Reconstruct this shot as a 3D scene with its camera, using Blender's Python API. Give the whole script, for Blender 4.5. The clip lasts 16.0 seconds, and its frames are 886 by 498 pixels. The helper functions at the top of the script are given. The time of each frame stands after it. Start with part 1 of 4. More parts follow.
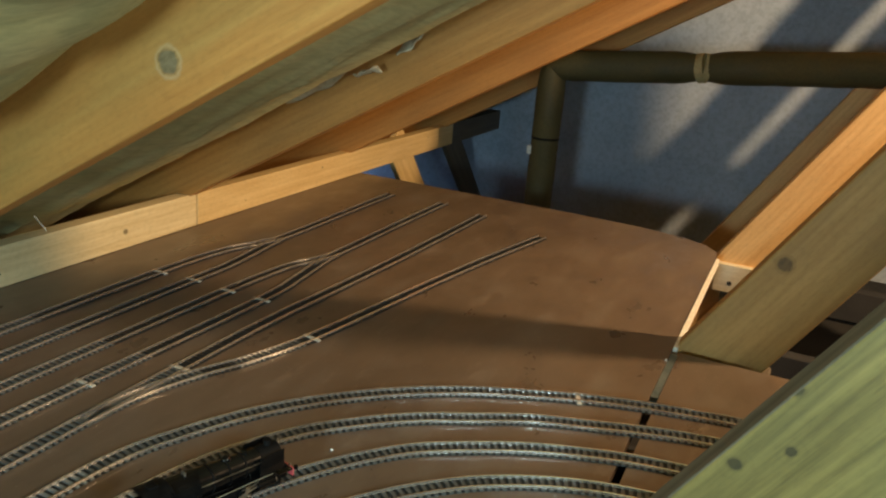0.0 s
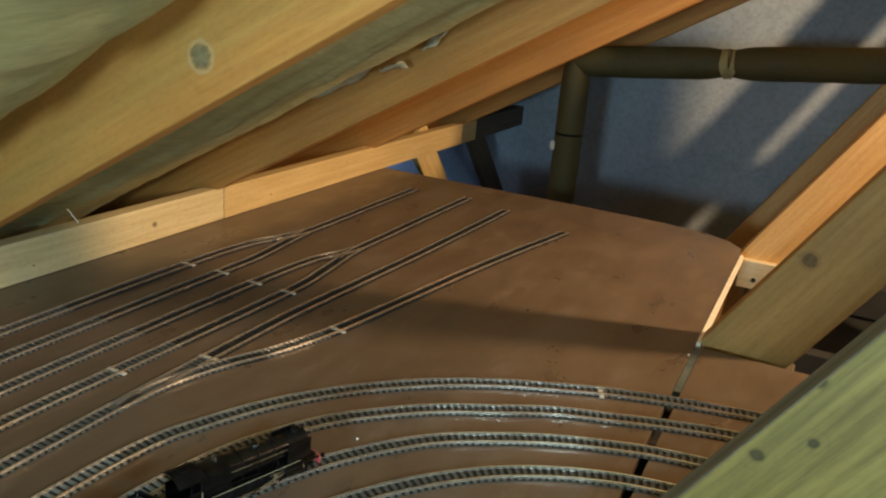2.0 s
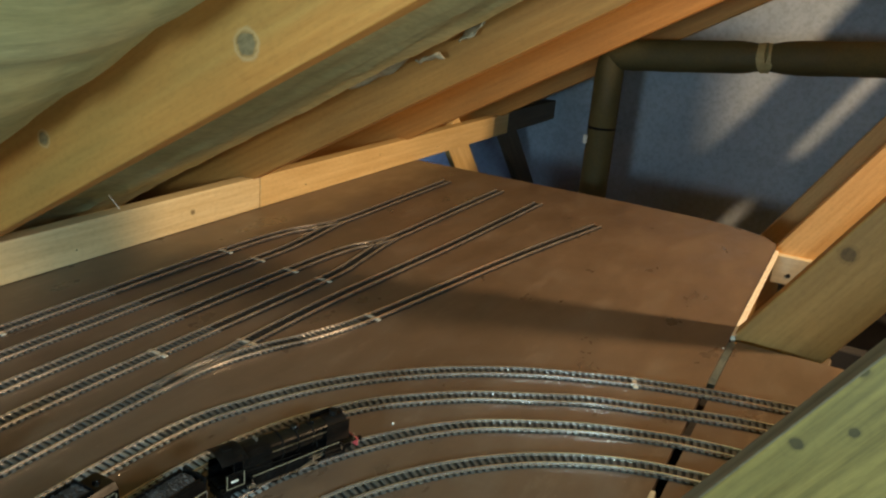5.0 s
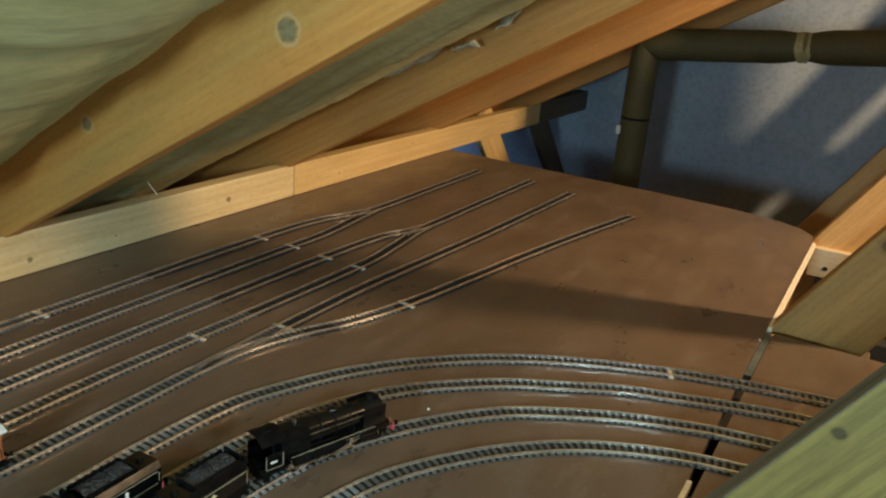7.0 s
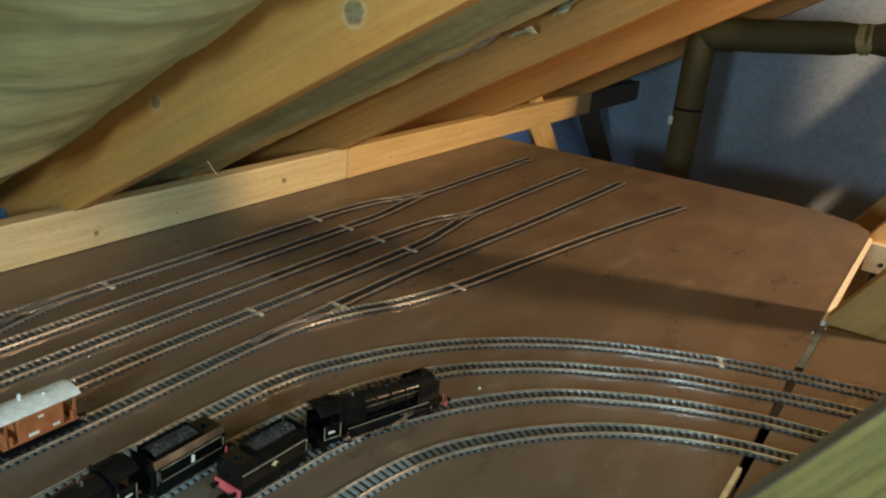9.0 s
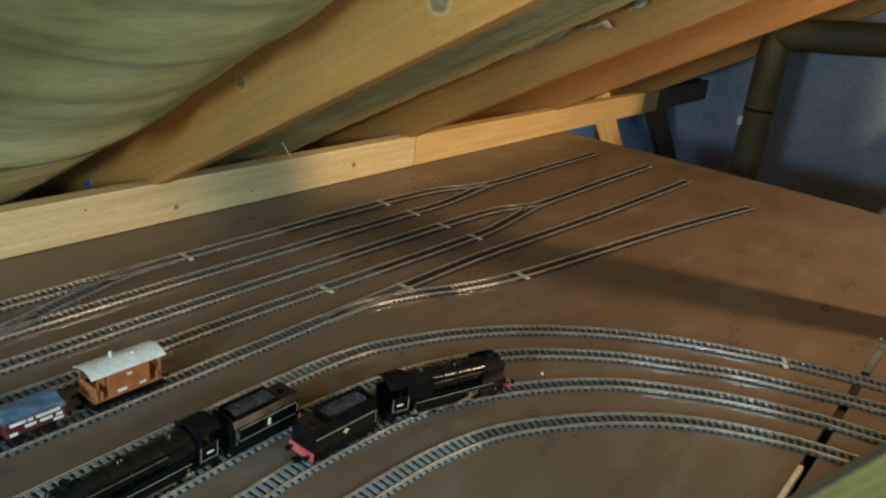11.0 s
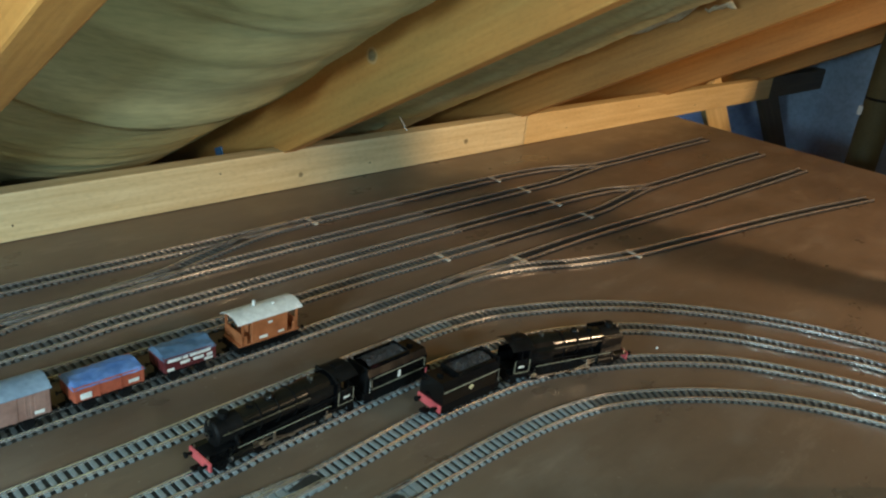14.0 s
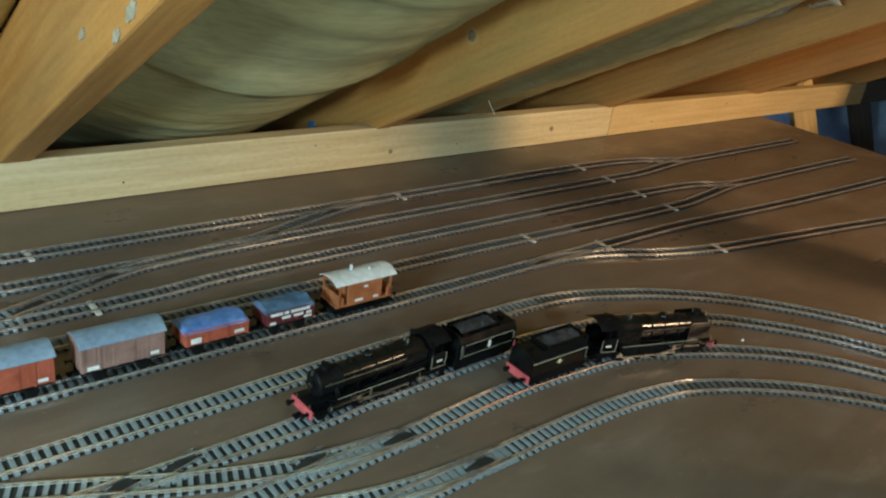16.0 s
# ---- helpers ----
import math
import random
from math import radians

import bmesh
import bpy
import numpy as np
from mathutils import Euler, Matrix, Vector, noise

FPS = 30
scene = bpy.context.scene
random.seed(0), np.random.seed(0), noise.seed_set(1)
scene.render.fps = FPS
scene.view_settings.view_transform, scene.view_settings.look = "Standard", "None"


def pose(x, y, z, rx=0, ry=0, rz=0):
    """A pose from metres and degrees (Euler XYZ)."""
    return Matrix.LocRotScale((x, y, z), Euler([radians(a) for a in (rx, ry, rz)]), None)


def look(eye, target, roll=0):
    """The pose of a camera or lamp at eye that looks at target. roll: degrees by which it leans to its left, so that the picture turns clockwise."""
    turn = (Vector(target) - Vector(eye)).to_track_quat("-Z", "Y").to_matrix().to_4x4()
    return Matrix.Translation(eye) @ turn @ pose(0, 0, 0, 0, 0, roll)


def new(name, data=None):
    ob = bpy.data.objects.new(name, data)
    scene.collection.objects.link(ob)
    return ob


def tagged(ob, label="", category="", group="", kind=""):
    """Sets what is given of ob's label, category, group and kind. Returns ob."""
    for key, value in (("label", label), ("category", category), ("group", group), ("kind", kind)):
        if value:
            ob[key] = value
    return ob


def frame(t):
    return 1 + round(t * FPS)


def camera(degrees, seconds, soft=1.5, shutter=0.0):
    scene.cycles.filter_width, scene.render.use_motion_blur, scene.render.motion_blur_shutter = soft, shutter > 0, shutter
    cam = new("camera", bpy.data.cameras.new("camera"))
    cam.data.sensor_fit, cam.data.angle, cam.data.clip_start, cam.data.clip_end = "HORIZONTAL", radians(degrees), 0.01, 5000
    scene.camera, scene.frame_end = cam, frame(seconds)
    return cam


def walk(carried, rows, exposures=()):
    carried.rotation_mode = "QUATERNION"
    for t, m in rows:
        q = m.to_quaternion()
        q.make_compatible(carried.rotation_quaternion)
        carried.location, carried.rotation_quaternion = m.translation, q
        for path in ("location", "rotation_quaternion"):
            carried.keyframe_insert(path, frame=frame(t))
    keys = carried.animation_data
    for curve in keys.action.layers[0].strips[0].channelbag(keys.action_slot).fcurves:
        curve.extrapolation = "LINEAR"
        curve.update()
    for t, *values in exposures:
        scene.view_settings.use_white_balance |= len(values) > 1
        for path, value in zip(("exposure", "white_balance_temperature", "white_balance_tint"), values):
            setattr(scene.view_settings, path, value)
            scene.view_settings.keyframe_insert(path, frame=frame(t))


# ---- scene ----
SOFT = 2.2
EXPOSURES = [(0.0, -0.14, 6500, 10), (4.5, -0.15, 6450, 10), (9.0, -0.20, 6250, 10), (16.0, -0.22, 5950, 10)]
cam = camera(57.6, 16.0, soft=SOFT)
PATH = [
    (0, (-0.1232, 0.2217, 0.4902), (-0.8808, 1.9685, -0.1218), 4.92),
    (0.5, (-0.1220, 0.2189, 0.4884), (-0.8952, 1.9565, -0.1306), 4.63),
    (1, (-0.1223, 0.2148, 0.4897), (-0.9158, 1.9392, -0.1402), 4.70),
    (1.5, (-0.1209, 0.2127, 0.4904), (-0.9205, 1.9347, -0.1381), 4.54),
    (2, (-0.1213, 0.2094, 0.4894), (-0.9253, 1.9310, -0.1350), 4.79),
    (2.5, (-0.1225, 0.2073, 0.4899), (-0.9300, 1.9273, -0.1340), 4.69),
    (3, (-0.1219, 0.2058, 0.4906), (-0.9347, 1.9238, -0.1322), 4.82),
    (3.5, (-0.1237, 0.2032, 0.4892), (-0.9429, 1.9164, -0.1382), 4.86),
    (4, (-0.1222, 0.2022, 0.4892), (-0.9527, 1.9084, -0.1429), 4.75),
    (4.5, (-0.1242, 0.1981, 0.4865), (-0.9704, 1.8953, -0.1487), 4.84),
    (7, (-0.1335, 0.1866, 0.4777), (-1.0479, 1.8362, -0.1876), 4.77),
    (7.5, (-0.1354, 0.1815, 0.4789), (-1.0697, 1.8189, -0.1889), 4.87),
    (8, (-0.1358, 0.1764, 0.4763), (-1.0920, 1.7974, -0.2004), 4.99),
    (8.5, (-0.1347, 0.1727, 0.4745), (-1.1109, 1.7757, -0.2166), 4.95),
    (9, (-0.1374, 0.1639, 0.4730), (-1.1326, 1.7520, -0.2250), 5.23),
    (11.5, (-0.1400, 0.1246, 0.4675), (-1.2641, 1.6051, -0.2702), 6.30),
    (12, (-0.1435, 0.1151, 0.4647), (-1.2988, 1.5655, -0.2847), 5.86),
    (12.5, (-0.1401, 0.1048, 0.4612), (-1.3352, 1.5195, -0.2939), 5.75),
    (13, (-0.1418, 0.0947, 0.4611), (-1.3607, 1.4779, -0.3143), 6.19),
    (13.5, (-0.1461, 0.0865, 0.4588), (-1.3863, 1.4506, -0.3165), 6.35),
    (14, (-0.1462, 0.0788, 0.4568), (-1.3895, 1.4382, -0.3218), 6.58),
    (14.5, (-0.1445, 0.0702, 0.4532), (-1.4205, 1.3961, -0.3303), 6.79),
    (15, (-0.1485, 0.0592, 0.4513), (-1.4410, 1.3663, -0.3365), 7.03),
    (15.5, (-0.1483, 0.0441, 0.4473), (-1.4809, 1.3033, -0.3520), 7.37),
    (16, (-0.1503, 0.0353, 0.4426), (-1.4869, 1.2810, -0.3708), 8.33),
]
walk(cam, [(t, look(eye, target, roll)) for t, eye, target, roll in PATH], EXPOSURES)

# ---- light ----
world = bpy.data.worlds.new("loft_air")
world.use_nodes = True
world.node_tree.nodes["Background"].inputs[0].default_value = (0.30, 0.42, 0.62, 1)
world.node_tree.nodes["Background"].inputs[1].default_value = 2.0
scene.world = world


def bulb_light(name, place, watts, colour, size):
    lamp = bpy.data.lights.new(name, "POINT")
    lamp.energy, lamp.color, lamp.shadow_soft_size = watts, colour, size
    ob = new(name, lamp)
    ob.location = place
    return ob


bulb_light("bulb_light_rear", (-0.26, -0.62, 0.40), 60.0, (0.66, 0.93, 1.0), 0.10)
bulb_light("bulb_light_near", (0.20, 0.335, 0.50), 14.0, (0.64, 0.94, 1.0), 0.06)
# A shaded lamp hung below the ridge; its shade throws the light towards the gable.
shaded = bpy.data.lights.new("shaded_lamp_light", "SPOT")
shaded.energy, shaded.color, shaded.shadow_soft_size = 196.0, (1.0, 0.67, 0.36), 0.045
shaded.spot_size, shaded.spot_blend = radians(122), 0.85
new("shaded_lamp_light", shaded).matrix_basis = look((1.03, 1.67, 1.0), (-0.40, 2.32, 0.2))


# ---- materials ----
def nodes_of(name, rough=0.6, metal=0.0):
    m = bpy.data.materials.new(name)
    m.use_nodes = True
    nt = m.node_tree
    b = nt.nodes["Principled BSDF"]
    b.inputs["Roughness"].default_value = rough
    b.inputs["Metallic"].default_value = metal
    return m, nt, b


def node(nt, kind, **values):
    n = nt.nodes.new(kind)
    for k, v in values.items():
        n.inputs[k.replace("_", " ")].default_value = v
    return n


def ramp(nt, source, stops):
    r = nt.nodes.new("ShaderNodeValToRGB")
    e = r.color_ramp.elements
    while len(e) < len(stops):
        e.new(0.5)
    for el, (p, c) in zip(e, stops):
        el.position = p
        el.color = (*c, 1) if len(c) == 3 else c
    nt.links.new(source, r.inputs[0])
    return r


def blend(nt, mode, fac, a, b):
    n = nt.nodes.new("ShaderNodeMix")
    n.data_type, n.blend_type = "RGBA", mode
    for socket, v in ((n.inputs[0], fac), (n.inputs[6], a), (n.inputs[7], b)):
        if isinstance(v, bpy.types.NodeSocket):
            nt.links.new(v, socket)
        elif isinstance(v, (int, float)):
            socket.default_value = v
        else:
            socket.default_value = (*v, 1)
    return n.outputs[2]


def calc(nt, op, a, b=0.0):
    n = nt.nodes.new("ShaderNodeMath")
    n.operation = op
    for socket, v in zip(n.inputs, (a, b)):
        if isinstance(v, bpy.types.NodeSocket):
            nt.links.new(v, socket)
        else:
            socket.default_value = v
    return n.outputs[0]


def bump(nt, b, height, strength, distance):
    n = nt.nodes.new("ShaderNodeBump")
    n.inputs["Strength"].default_value = strength
    n.inputs["Distance"].default_value = distance
    nt.links.new(height, n.inputs["Height"])
    nt.links.new(n.outputs[0], b.inputs["Normal"])


def noise_of(nt, coords, scale, size, detail=4, rough=0.55):
    mp = nt.nodes.new("ShaderNodeMapping")
    mp.inputs["Scale"].default_value = scale
    nt.links.new(coords, mp.inputs[0])
    n = node(nt, "ShaderNodeTexNoise", Scale=size, Detail=detail, Roughness=rough)
    nt.links.new(mp.outputs[0], n.inputs[0])
    return n.outputs[0]


def wood(name, dark, light, knots=(), rough=0.62, stain=(0.10, 0.085, 0.045), stained=0.35):
    """Sawn softwood, its grain along the local x; knots: (x, z, radius, pale) on the faces that look along y."""
    m, nt, b = nodes_of(name, rough)
    co = nt.nodes.new("ShaderNodeTexCoord").outputs["Object"]
    grain = noise_of(nt, co, (2.0, 38, 38), 2.2, 6, 0.6)
    broad = noise_of(nt, co, (1.1, 6, 6), 1.6, 3)
    col = ramp(nt, grain, [(0.30, dark), (0.50, tuple((p + q) / 2 for p, q in zip(dark, light))), (0.68, light)]).outputs[0]
    wide = ramp(nt, broad, [(0.42, (0, 0, 0)), (0.72, (1, 1, 1))]).outputs[0]
    col = blend(nt, "MIX", calc(nt, "MULTIPLY", wide, stained), col, stain)
    specks = noise_of(nt, co, (30, 60, 60), 3.0, 3)
    col = blend(nt, "MULTIPLY", 0.14, col, ramp(nt, specks, [(0.36, (0.45, 0.42, 0.38)), (0.52, (1, 1, 1))]).outputs[0])
    xyz = nt.nodes.new("ShaderNodeSeparateXYZ")
    nt.links.new(co, xyz.inputs[0])
    for kx, kz, r, pale in knots:
        dx, dz = calc(nt, "SUBTRACT", xyz.outputs[0], kx), calc(nt, "SUBTRACT", xyz.outputs[2], kz)
        d = calc(nt, "SQRT", calc(nt, "ADD", calc(nt, "POWER", dx, 2.0), calc(nt, "POWER", dz, 2.0)))
        d = calc(nt, "ADD", d, calc(nt, "MULTIPLY", calc(nt, "SUBTRACT", specks, 0.5), r * 0.5))
        inside = ramp(nt, calc(nt, "DIVIDE", d, r * 2.4), [(0.0, (1, 1, 1)), (0.28, (1, 1, 1)), (0.41, (0, 0, 0))]).outputs[0]
        halo = ramp(nt, calc(nt, "DIVIDE", d, r * 2.4), [(0.34, (0, 0, 0)), (0.43, (1, 1, 1)), (0.52, (0, 0, 0))]).outputs[0]
        outer = ramp(nt, calc(nt, "DIVIDE", calc(nt, "ADD", d, calc(nt, "MULTIPLY", broad, r * 0.6)), r * 3.4), [(0.62, (0, 0, 0)), (0.72, (1, 1, 1)), (0.80, (0, 0, 0))]).outputs[0]
        tone = tuple(0.36 * v for v in dark) if not pale else (0.21, 0.18, 0.10)
        rim = (0.56, 0.46, 0.26) if pale else tuple(0.6 * v for v in dark)
        col = blend(nt, "MIX", calc(nt, "MULTIPLY", outer, 0.08), col, tuple(0.55 * v for v in dark))
        col = blend(nt, "MIX", calc(nt, "MULTIPLY", inside, 0.85), col, blend(nt, "MULTIPLY", 0.7, tone, ramp(nt, specks, [(0.3, (0.4, 0.4, 0.35)), (0.6, (1, 1, 1))]).outputs[0]))
        col = blend(nt, "MIX", calc(nt, "MULTIPLY", halo, 0.42 if r > 0.009 else 0.2), col, rim)
    nt.links.new(col, b.inputs["Base Color"])
    bump(nt, b, grain, 0.35, 0.002)
    return m


def mottled(name, a, c, size=20.0, rough=0.6, metal=0.0, fine=160.0, depth=0.0008, strength=0.4, scale=(1, 1, 1), spec=0.5):
    """A plain surface with blotches of two sizes."""
    m, nt, b = nodes_of(name, rough, metal)
    b.inputs["Specular IOR Level"].default_value = spec
    co = nt.nodes.new("ShaderNodeTexCoord").outputs["Object"]
    wide = noise_of(nt, co, scale, size, 4)
    small = noise_of(nt, co, scale, fine, 3)
    col = ramp(nt, wide, [(0.34, a), (0.66, c)]).outputs[0]
    col = blend(nt, "MULTIPLY", 0.5, col, ramp(nt, small, [(0.32, (0.62, 0.62, 0.62)), (0.60, (1, 1, 1))]).outputs[0])
    nt.links.new(col, b.inputs["Base Color"])
    rr = ramp(nt, wide, [(0.3, (rough * 0.8,) * 3), (0.7, (min(1, rough * 1.2),) * 3)]).outputs[0]
    nt.links.new(rr, b.inputs["Roughness"])
    bump(nt, b, small, strength, depth)
    return m


M_RAFTER = wood("pine_rafter", (0.47, 0.19, 0.036), (0.64, 0.30, 0.072), stained=0.30)
M_RAFTER_KNOT = wood("pine_rafter_knotted", (0.52, 0.205, 0.040), (0.66, 0.315, 0.075),
                     knots=((1.258, 0.043, 0.0145, True), (0.912, 0.072, 0.010, True)), stained=0.5, stain=(0.24, 0.20, 0.06))
M_WEB_GREEN = wood("treated_web", (0.095, 0.072, 0.015), (0.25, 0.190, 0.052), knots=((0.151, 0.203, 0.0062, False), (0.0735, 0.190, 0.0062, False), (0.112, 0.172, 0.005, False)), stained=0.45, stain=(0.14, 0.14, 0.05))
# Grey wood for the green web's upper edge.
M_WEB_EDGE = wood("grey_edge", (0.13, 0.12, 0.09), (0.24, 0.22, 0.17), stained=0.2)
# Lamplight is put into these tones: webs orange where lit, brown where not.
M_WEB_BROWN = wood("brown_web", (0.36, 0.19, 0.052), (0.50, 0.29, 0.090), knots=((0.076, 0.181, 0.013, False),), stained=0.4)
M_WEB_ORANGE = wood("orange_web", (0.60, 0.33, 0.11), (0.78, 0.50, 0.21), stained=0.15)
M_BATTEN = wood("pale_batten", (0.60, 0.45, 0.22), (0.80, 0.65, 0.37), knots=((2.201, 0.031, 0.006, False), (1.80, 0.022, 0.005, False), (1.15, 0.044, 0.004, False)), rough=0.55, stained=0.2, stain=(0.36, 0.27, 0.16))
M_BATTEN_FAR = wood("warm_batten", (0.57, 0.38, 0.15), (0.74, 0.54, 0.25), rough=0.55, stained=0.12, stain=(0.30, 0.2, 0.1))
# Dark timber; on the far batten end and strut it paints their shade.
M_DARK_WOOD = wood("dark_timber", (0.080, 0.062, 0.040), (0.14, 0.108, 0.072), stained=0.4, stain=(0.04, 0.035, 0.03))
M_CREAM = wood("cream_block", (0.55, 0.47, 0.33), (0.72, 0.64, 0.47), stained=0.1, stain=(0.4, 0.34, 0.24))
def board_paint():
    """Brown paint with dusty patches, drips and thin places."""
    m, nt, b = nodes_of("brown_paint", 0.36)
    co = nt.nodes.new("ShaderNodeTexCoord").outputs["Object"]
    wide = noise_of(nt, co, (1, 0.6, 1), 3.4, 5)
    mid = noise_of(nt, co, (1, 0.5, 1), 14.0, 4, 0.6)
    small = noise_of(nt, co, (1, 1, 1), 90.0, 3)
    col = ramp(nt, wide, [(0.32, (0.112, 0.078, 0.054)), (0.68, (0.162, 0.115, 0.081))]).outputs[0]
    dust = ramp(nt, mid, [(0.52, (0, 0, 0)), (0.72, (1, 1, 1))]).outputs[0]
    col = blend(nt, "MIX", calc(nt, "MULTIPLY", dust, 0.5), col, (0.190, 0.156, 0.124))
    worn = ramp(nt, mid, [(0.26, (1, 1, 1)), (0.42, (0, 0, 0))]).outputs[0]
    col = blend(nt, "MIX", calc(nt, "MULTIPLY", worn, 0.7), col, (0.085, 0.064, 0.05))
    scuff = noise_of(nt, co, (1.0, 0.28, 1), 26.0, 6, 0.7)
    col = blend(nt, "MIX", calc(nt, "MULTIPLY", ramp(nt, scuff, [(0.57, (0, 0, 0)), (0.68, (1, 1, 1))]).outputs[0], 0.26), col, (0.27, 0.215, 0.165))
    col = blend(nt, "MULTIPLY", 0.55, col, ramp(nt, scuff, [(0.30, (0.72, 0.70, 0.68)), (0.50, (1, 1, 1))]).outputs[0])
    specks = noise_of(nt, co, (1, 1, 1), 210.0, 2)
    col = blend(nt, "MIX", calc(nt, "MULTIPLY", ramp(nt, specks, [(0.70, (0, 0, 0)), (0.76, (1, 1, 1))]).outputs[0], 0.5), col, (0.36, 0.31, 0.25))
    nt.links.new(col, b.inputs["Base Color"])
    nt.links.new(ramp(nt, mid, [(0.3, (0.24,) * 3), (0.7, (0.50,) * 3)]).outputs[0], b.inputs["Roughness"])
    bump(nt, b, small, 0.2, 0.0004)
    return m


M_BOARD = board_paint()
M_EDGE = wood("raw_edge", (0.76, 0.70, 0.60), (0.86, 0.82, 0.74), stained=0.0)
M_WALL = mottled("grey_block", (0.31, 0.39, 0.50), (0.42, 0.50, 0.62), 4.0, 0.9, fine=70, depth=0.002)
M_FELT = mottled("roofing_felt", (0.47, 0.41, 0.18), (0.66, 0.59, 0.30), 5.0, 0.8, fine=120, depth=0.001, strength=0.5, scale=(1, 0.25, 1))
M_FELT_PALE = mottled("torn_felt", (0.42, 0.35, 0.22), (0.60, 0.52, 0.36), 9.0, 0.8)
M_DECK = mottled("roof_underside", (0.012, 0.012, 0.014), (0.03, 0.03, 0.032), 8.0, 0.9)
# Near black: the shade below the boards is put into the floor's colour.
M_FLOOR = mottled("shaded_loft_floor", (0.006, 0.006, 0.006), (0.016, 0.015, 0.014), 6.0, 0.95, fine=90, depth=0.004)
M_LAG = mottled("foam_lagging", (0.055, 0.047, 0.015), (0.090, 0.075, 0.027), 9.0, 0.75)
M_TAPE = mottled("lagging_tape", (0.30, 0.25, 0.11), (0.42, 0.36, 0.18), 30.0, 0.6)
M_RAIL = mottled("nickel_rail", (0.66, 0.61, 0.57), (0.84, 0.79, 0.75), 30.0, 0.13, 0.84, strength=0.06)
# Sleeper tones; the darker two carry the shade further up the tracks.
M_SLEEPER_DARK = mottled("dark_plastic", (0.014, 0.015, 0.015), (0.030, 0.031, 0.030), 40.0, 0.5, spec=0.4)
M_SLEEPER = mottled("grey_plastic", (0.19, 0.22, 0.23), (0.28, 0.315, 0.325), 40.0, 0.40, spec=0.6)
M_SLEEPER_DULL = mottled("dimmed_plastic", (0.080, 0.084, 0.080), (0.130, 0.136, 0.130), 40.0, 0.42, spec=0.5)
M_BED = mottled("dark_underlay", (0.016, 0.017, 0.017), (0.030, 0.030, 0.029), 40.0, 0.7)
M_JOINER = mottled("pale_joiner", (0.48, 0.45, 0.38), (0.66, 0.62, 0.54), 60.0, 0.45)
M_BLACK = mottled("black_enamel", (0.003, 0.003, 0.0035), (0.006, 0.006, 0.006), 40.0, 0.15, spec=0.4, strength=0.04)
M_SATIN = mottled("satin_black", (0.004, 0.004, 0.0045), (0.008, 0.008, 0.008), 60.0, 0.55, spec=0.1)
M_RED = mottled("red_beam", (0.50, 0.075, 0.085), (0.62, 0.12, 0.125), 60.0, 0.5)
M_WHITE = mottled("white_print", (0.70, 0.70, 0.66), (0.82, 0.82, 0.78), 90.0, 0.6)
M_PLASTER = mottled("dried_plaster", (0.34, 0.26, 0.16), (0.46, 0.39, 0.28), 60.0, 0.7)
M_LINE = mottled("grey_lining", (0.30, 0.28, 0.20), (0.40, 0.37, 0.28), 90.0, 0.5)
M_BLUETAPE = mottled("blue_tape", (0.07, 0.17, 0.34), (0.13, 0.27, 0.46), 90.0, 0.5)
M_GILT = mottled("gilt_print", (0.55, 0.48, 0.26), (0.70, 0.62, 0.36), 90.0, 0.5)
M_STEEL = mottled("bright_steel", (0.55, 0.54, 0.50), (0.70, 0.69, 0.65), 60.0, 0.3, 1.0)
M_COAL = mottled("coal", (0.010, 0.011, 0.014), (0.045, 0.047, 0.055), 220.0, 0.45, fine=500, depth=0.002, strength=1.0)
M_BRICKRED = mottled("bauxite_red", (0.32, 0.065, 0.032), (0.42, 0.095, 0.045), 40.0, 0.6)
M_VANROOF = mottled("grey_roof", (0.17, 0.235, 0.32), (0.24, 0.31, 0.40), 40.0, 0.6)
M_VANBROWN = mottled("faded_brown", (0.25, 0.135, 0.105), (0.33, 0.19, 0.15), 50.0, 0.65)
M_TARP = mottled("blue_sheet", (0.07, 0.16, 0.42), (0.15, 0.26, 0.55), 55.0, 0.5, strength=0.6)
M_TARP_DARK = mottled("faded_blue_sheet", (0.05, 0.11, 0.20), (0.11, 0.18, 0.29), 60.0, 0.55, strength=0.6)
M_MAROON = mottled("maroon", (0.085, 0.012, 0.014), (0.13, 0.022, 0.024), 60.0, 0.5)
M_BROWNVAN = mottled("brake_van_brown", (0.33, 0.105, 0.035), (0.43, 0.15, 0.055), 50.0, 0.55)
M_ROOFWHITE = mottled("white_roof", (0.66, 0.68, 0.67), (0.80, 0.81, 0.80), 60.0, 0.55)
M_BLUEMETAL = mottled("blue_grey_strip", (0.16, 0.22, 0.24), (0.26, 0.32, 0.33), 40.0, 0.35, 0.6)


# ---- mesh helpers ----
def part(name, bm, material, parent=None, label="", m=None, smooth=False):
    """Links a bmesh as one mesh object, under its thing if one is given."""
    me = bpy.data.meshes.new(name)
    bm.normal_update()
    bm.to_mesh(me)
    bm.free()
    if smooth:
        me.shade_smooth()
        me.set_sharp_from_angle(angle=radians(38))
    me.materials.append(material)
    return placed(name, me, parent, label, m)


def placed(name, me, parent=None, label="", m=None):
    ob = new(name, me)
    if parent is not None:
        ob.parent = parent
    if m is not None:
        ob.matrix_basis = m
    if label:
        ob["label"] = label
    return ob


def empty(name, m, label, category, group="", kind=""):
    ob = new(name)
    ob.matrix_basis = m
    return tagged(ob, label, category, group, kind)


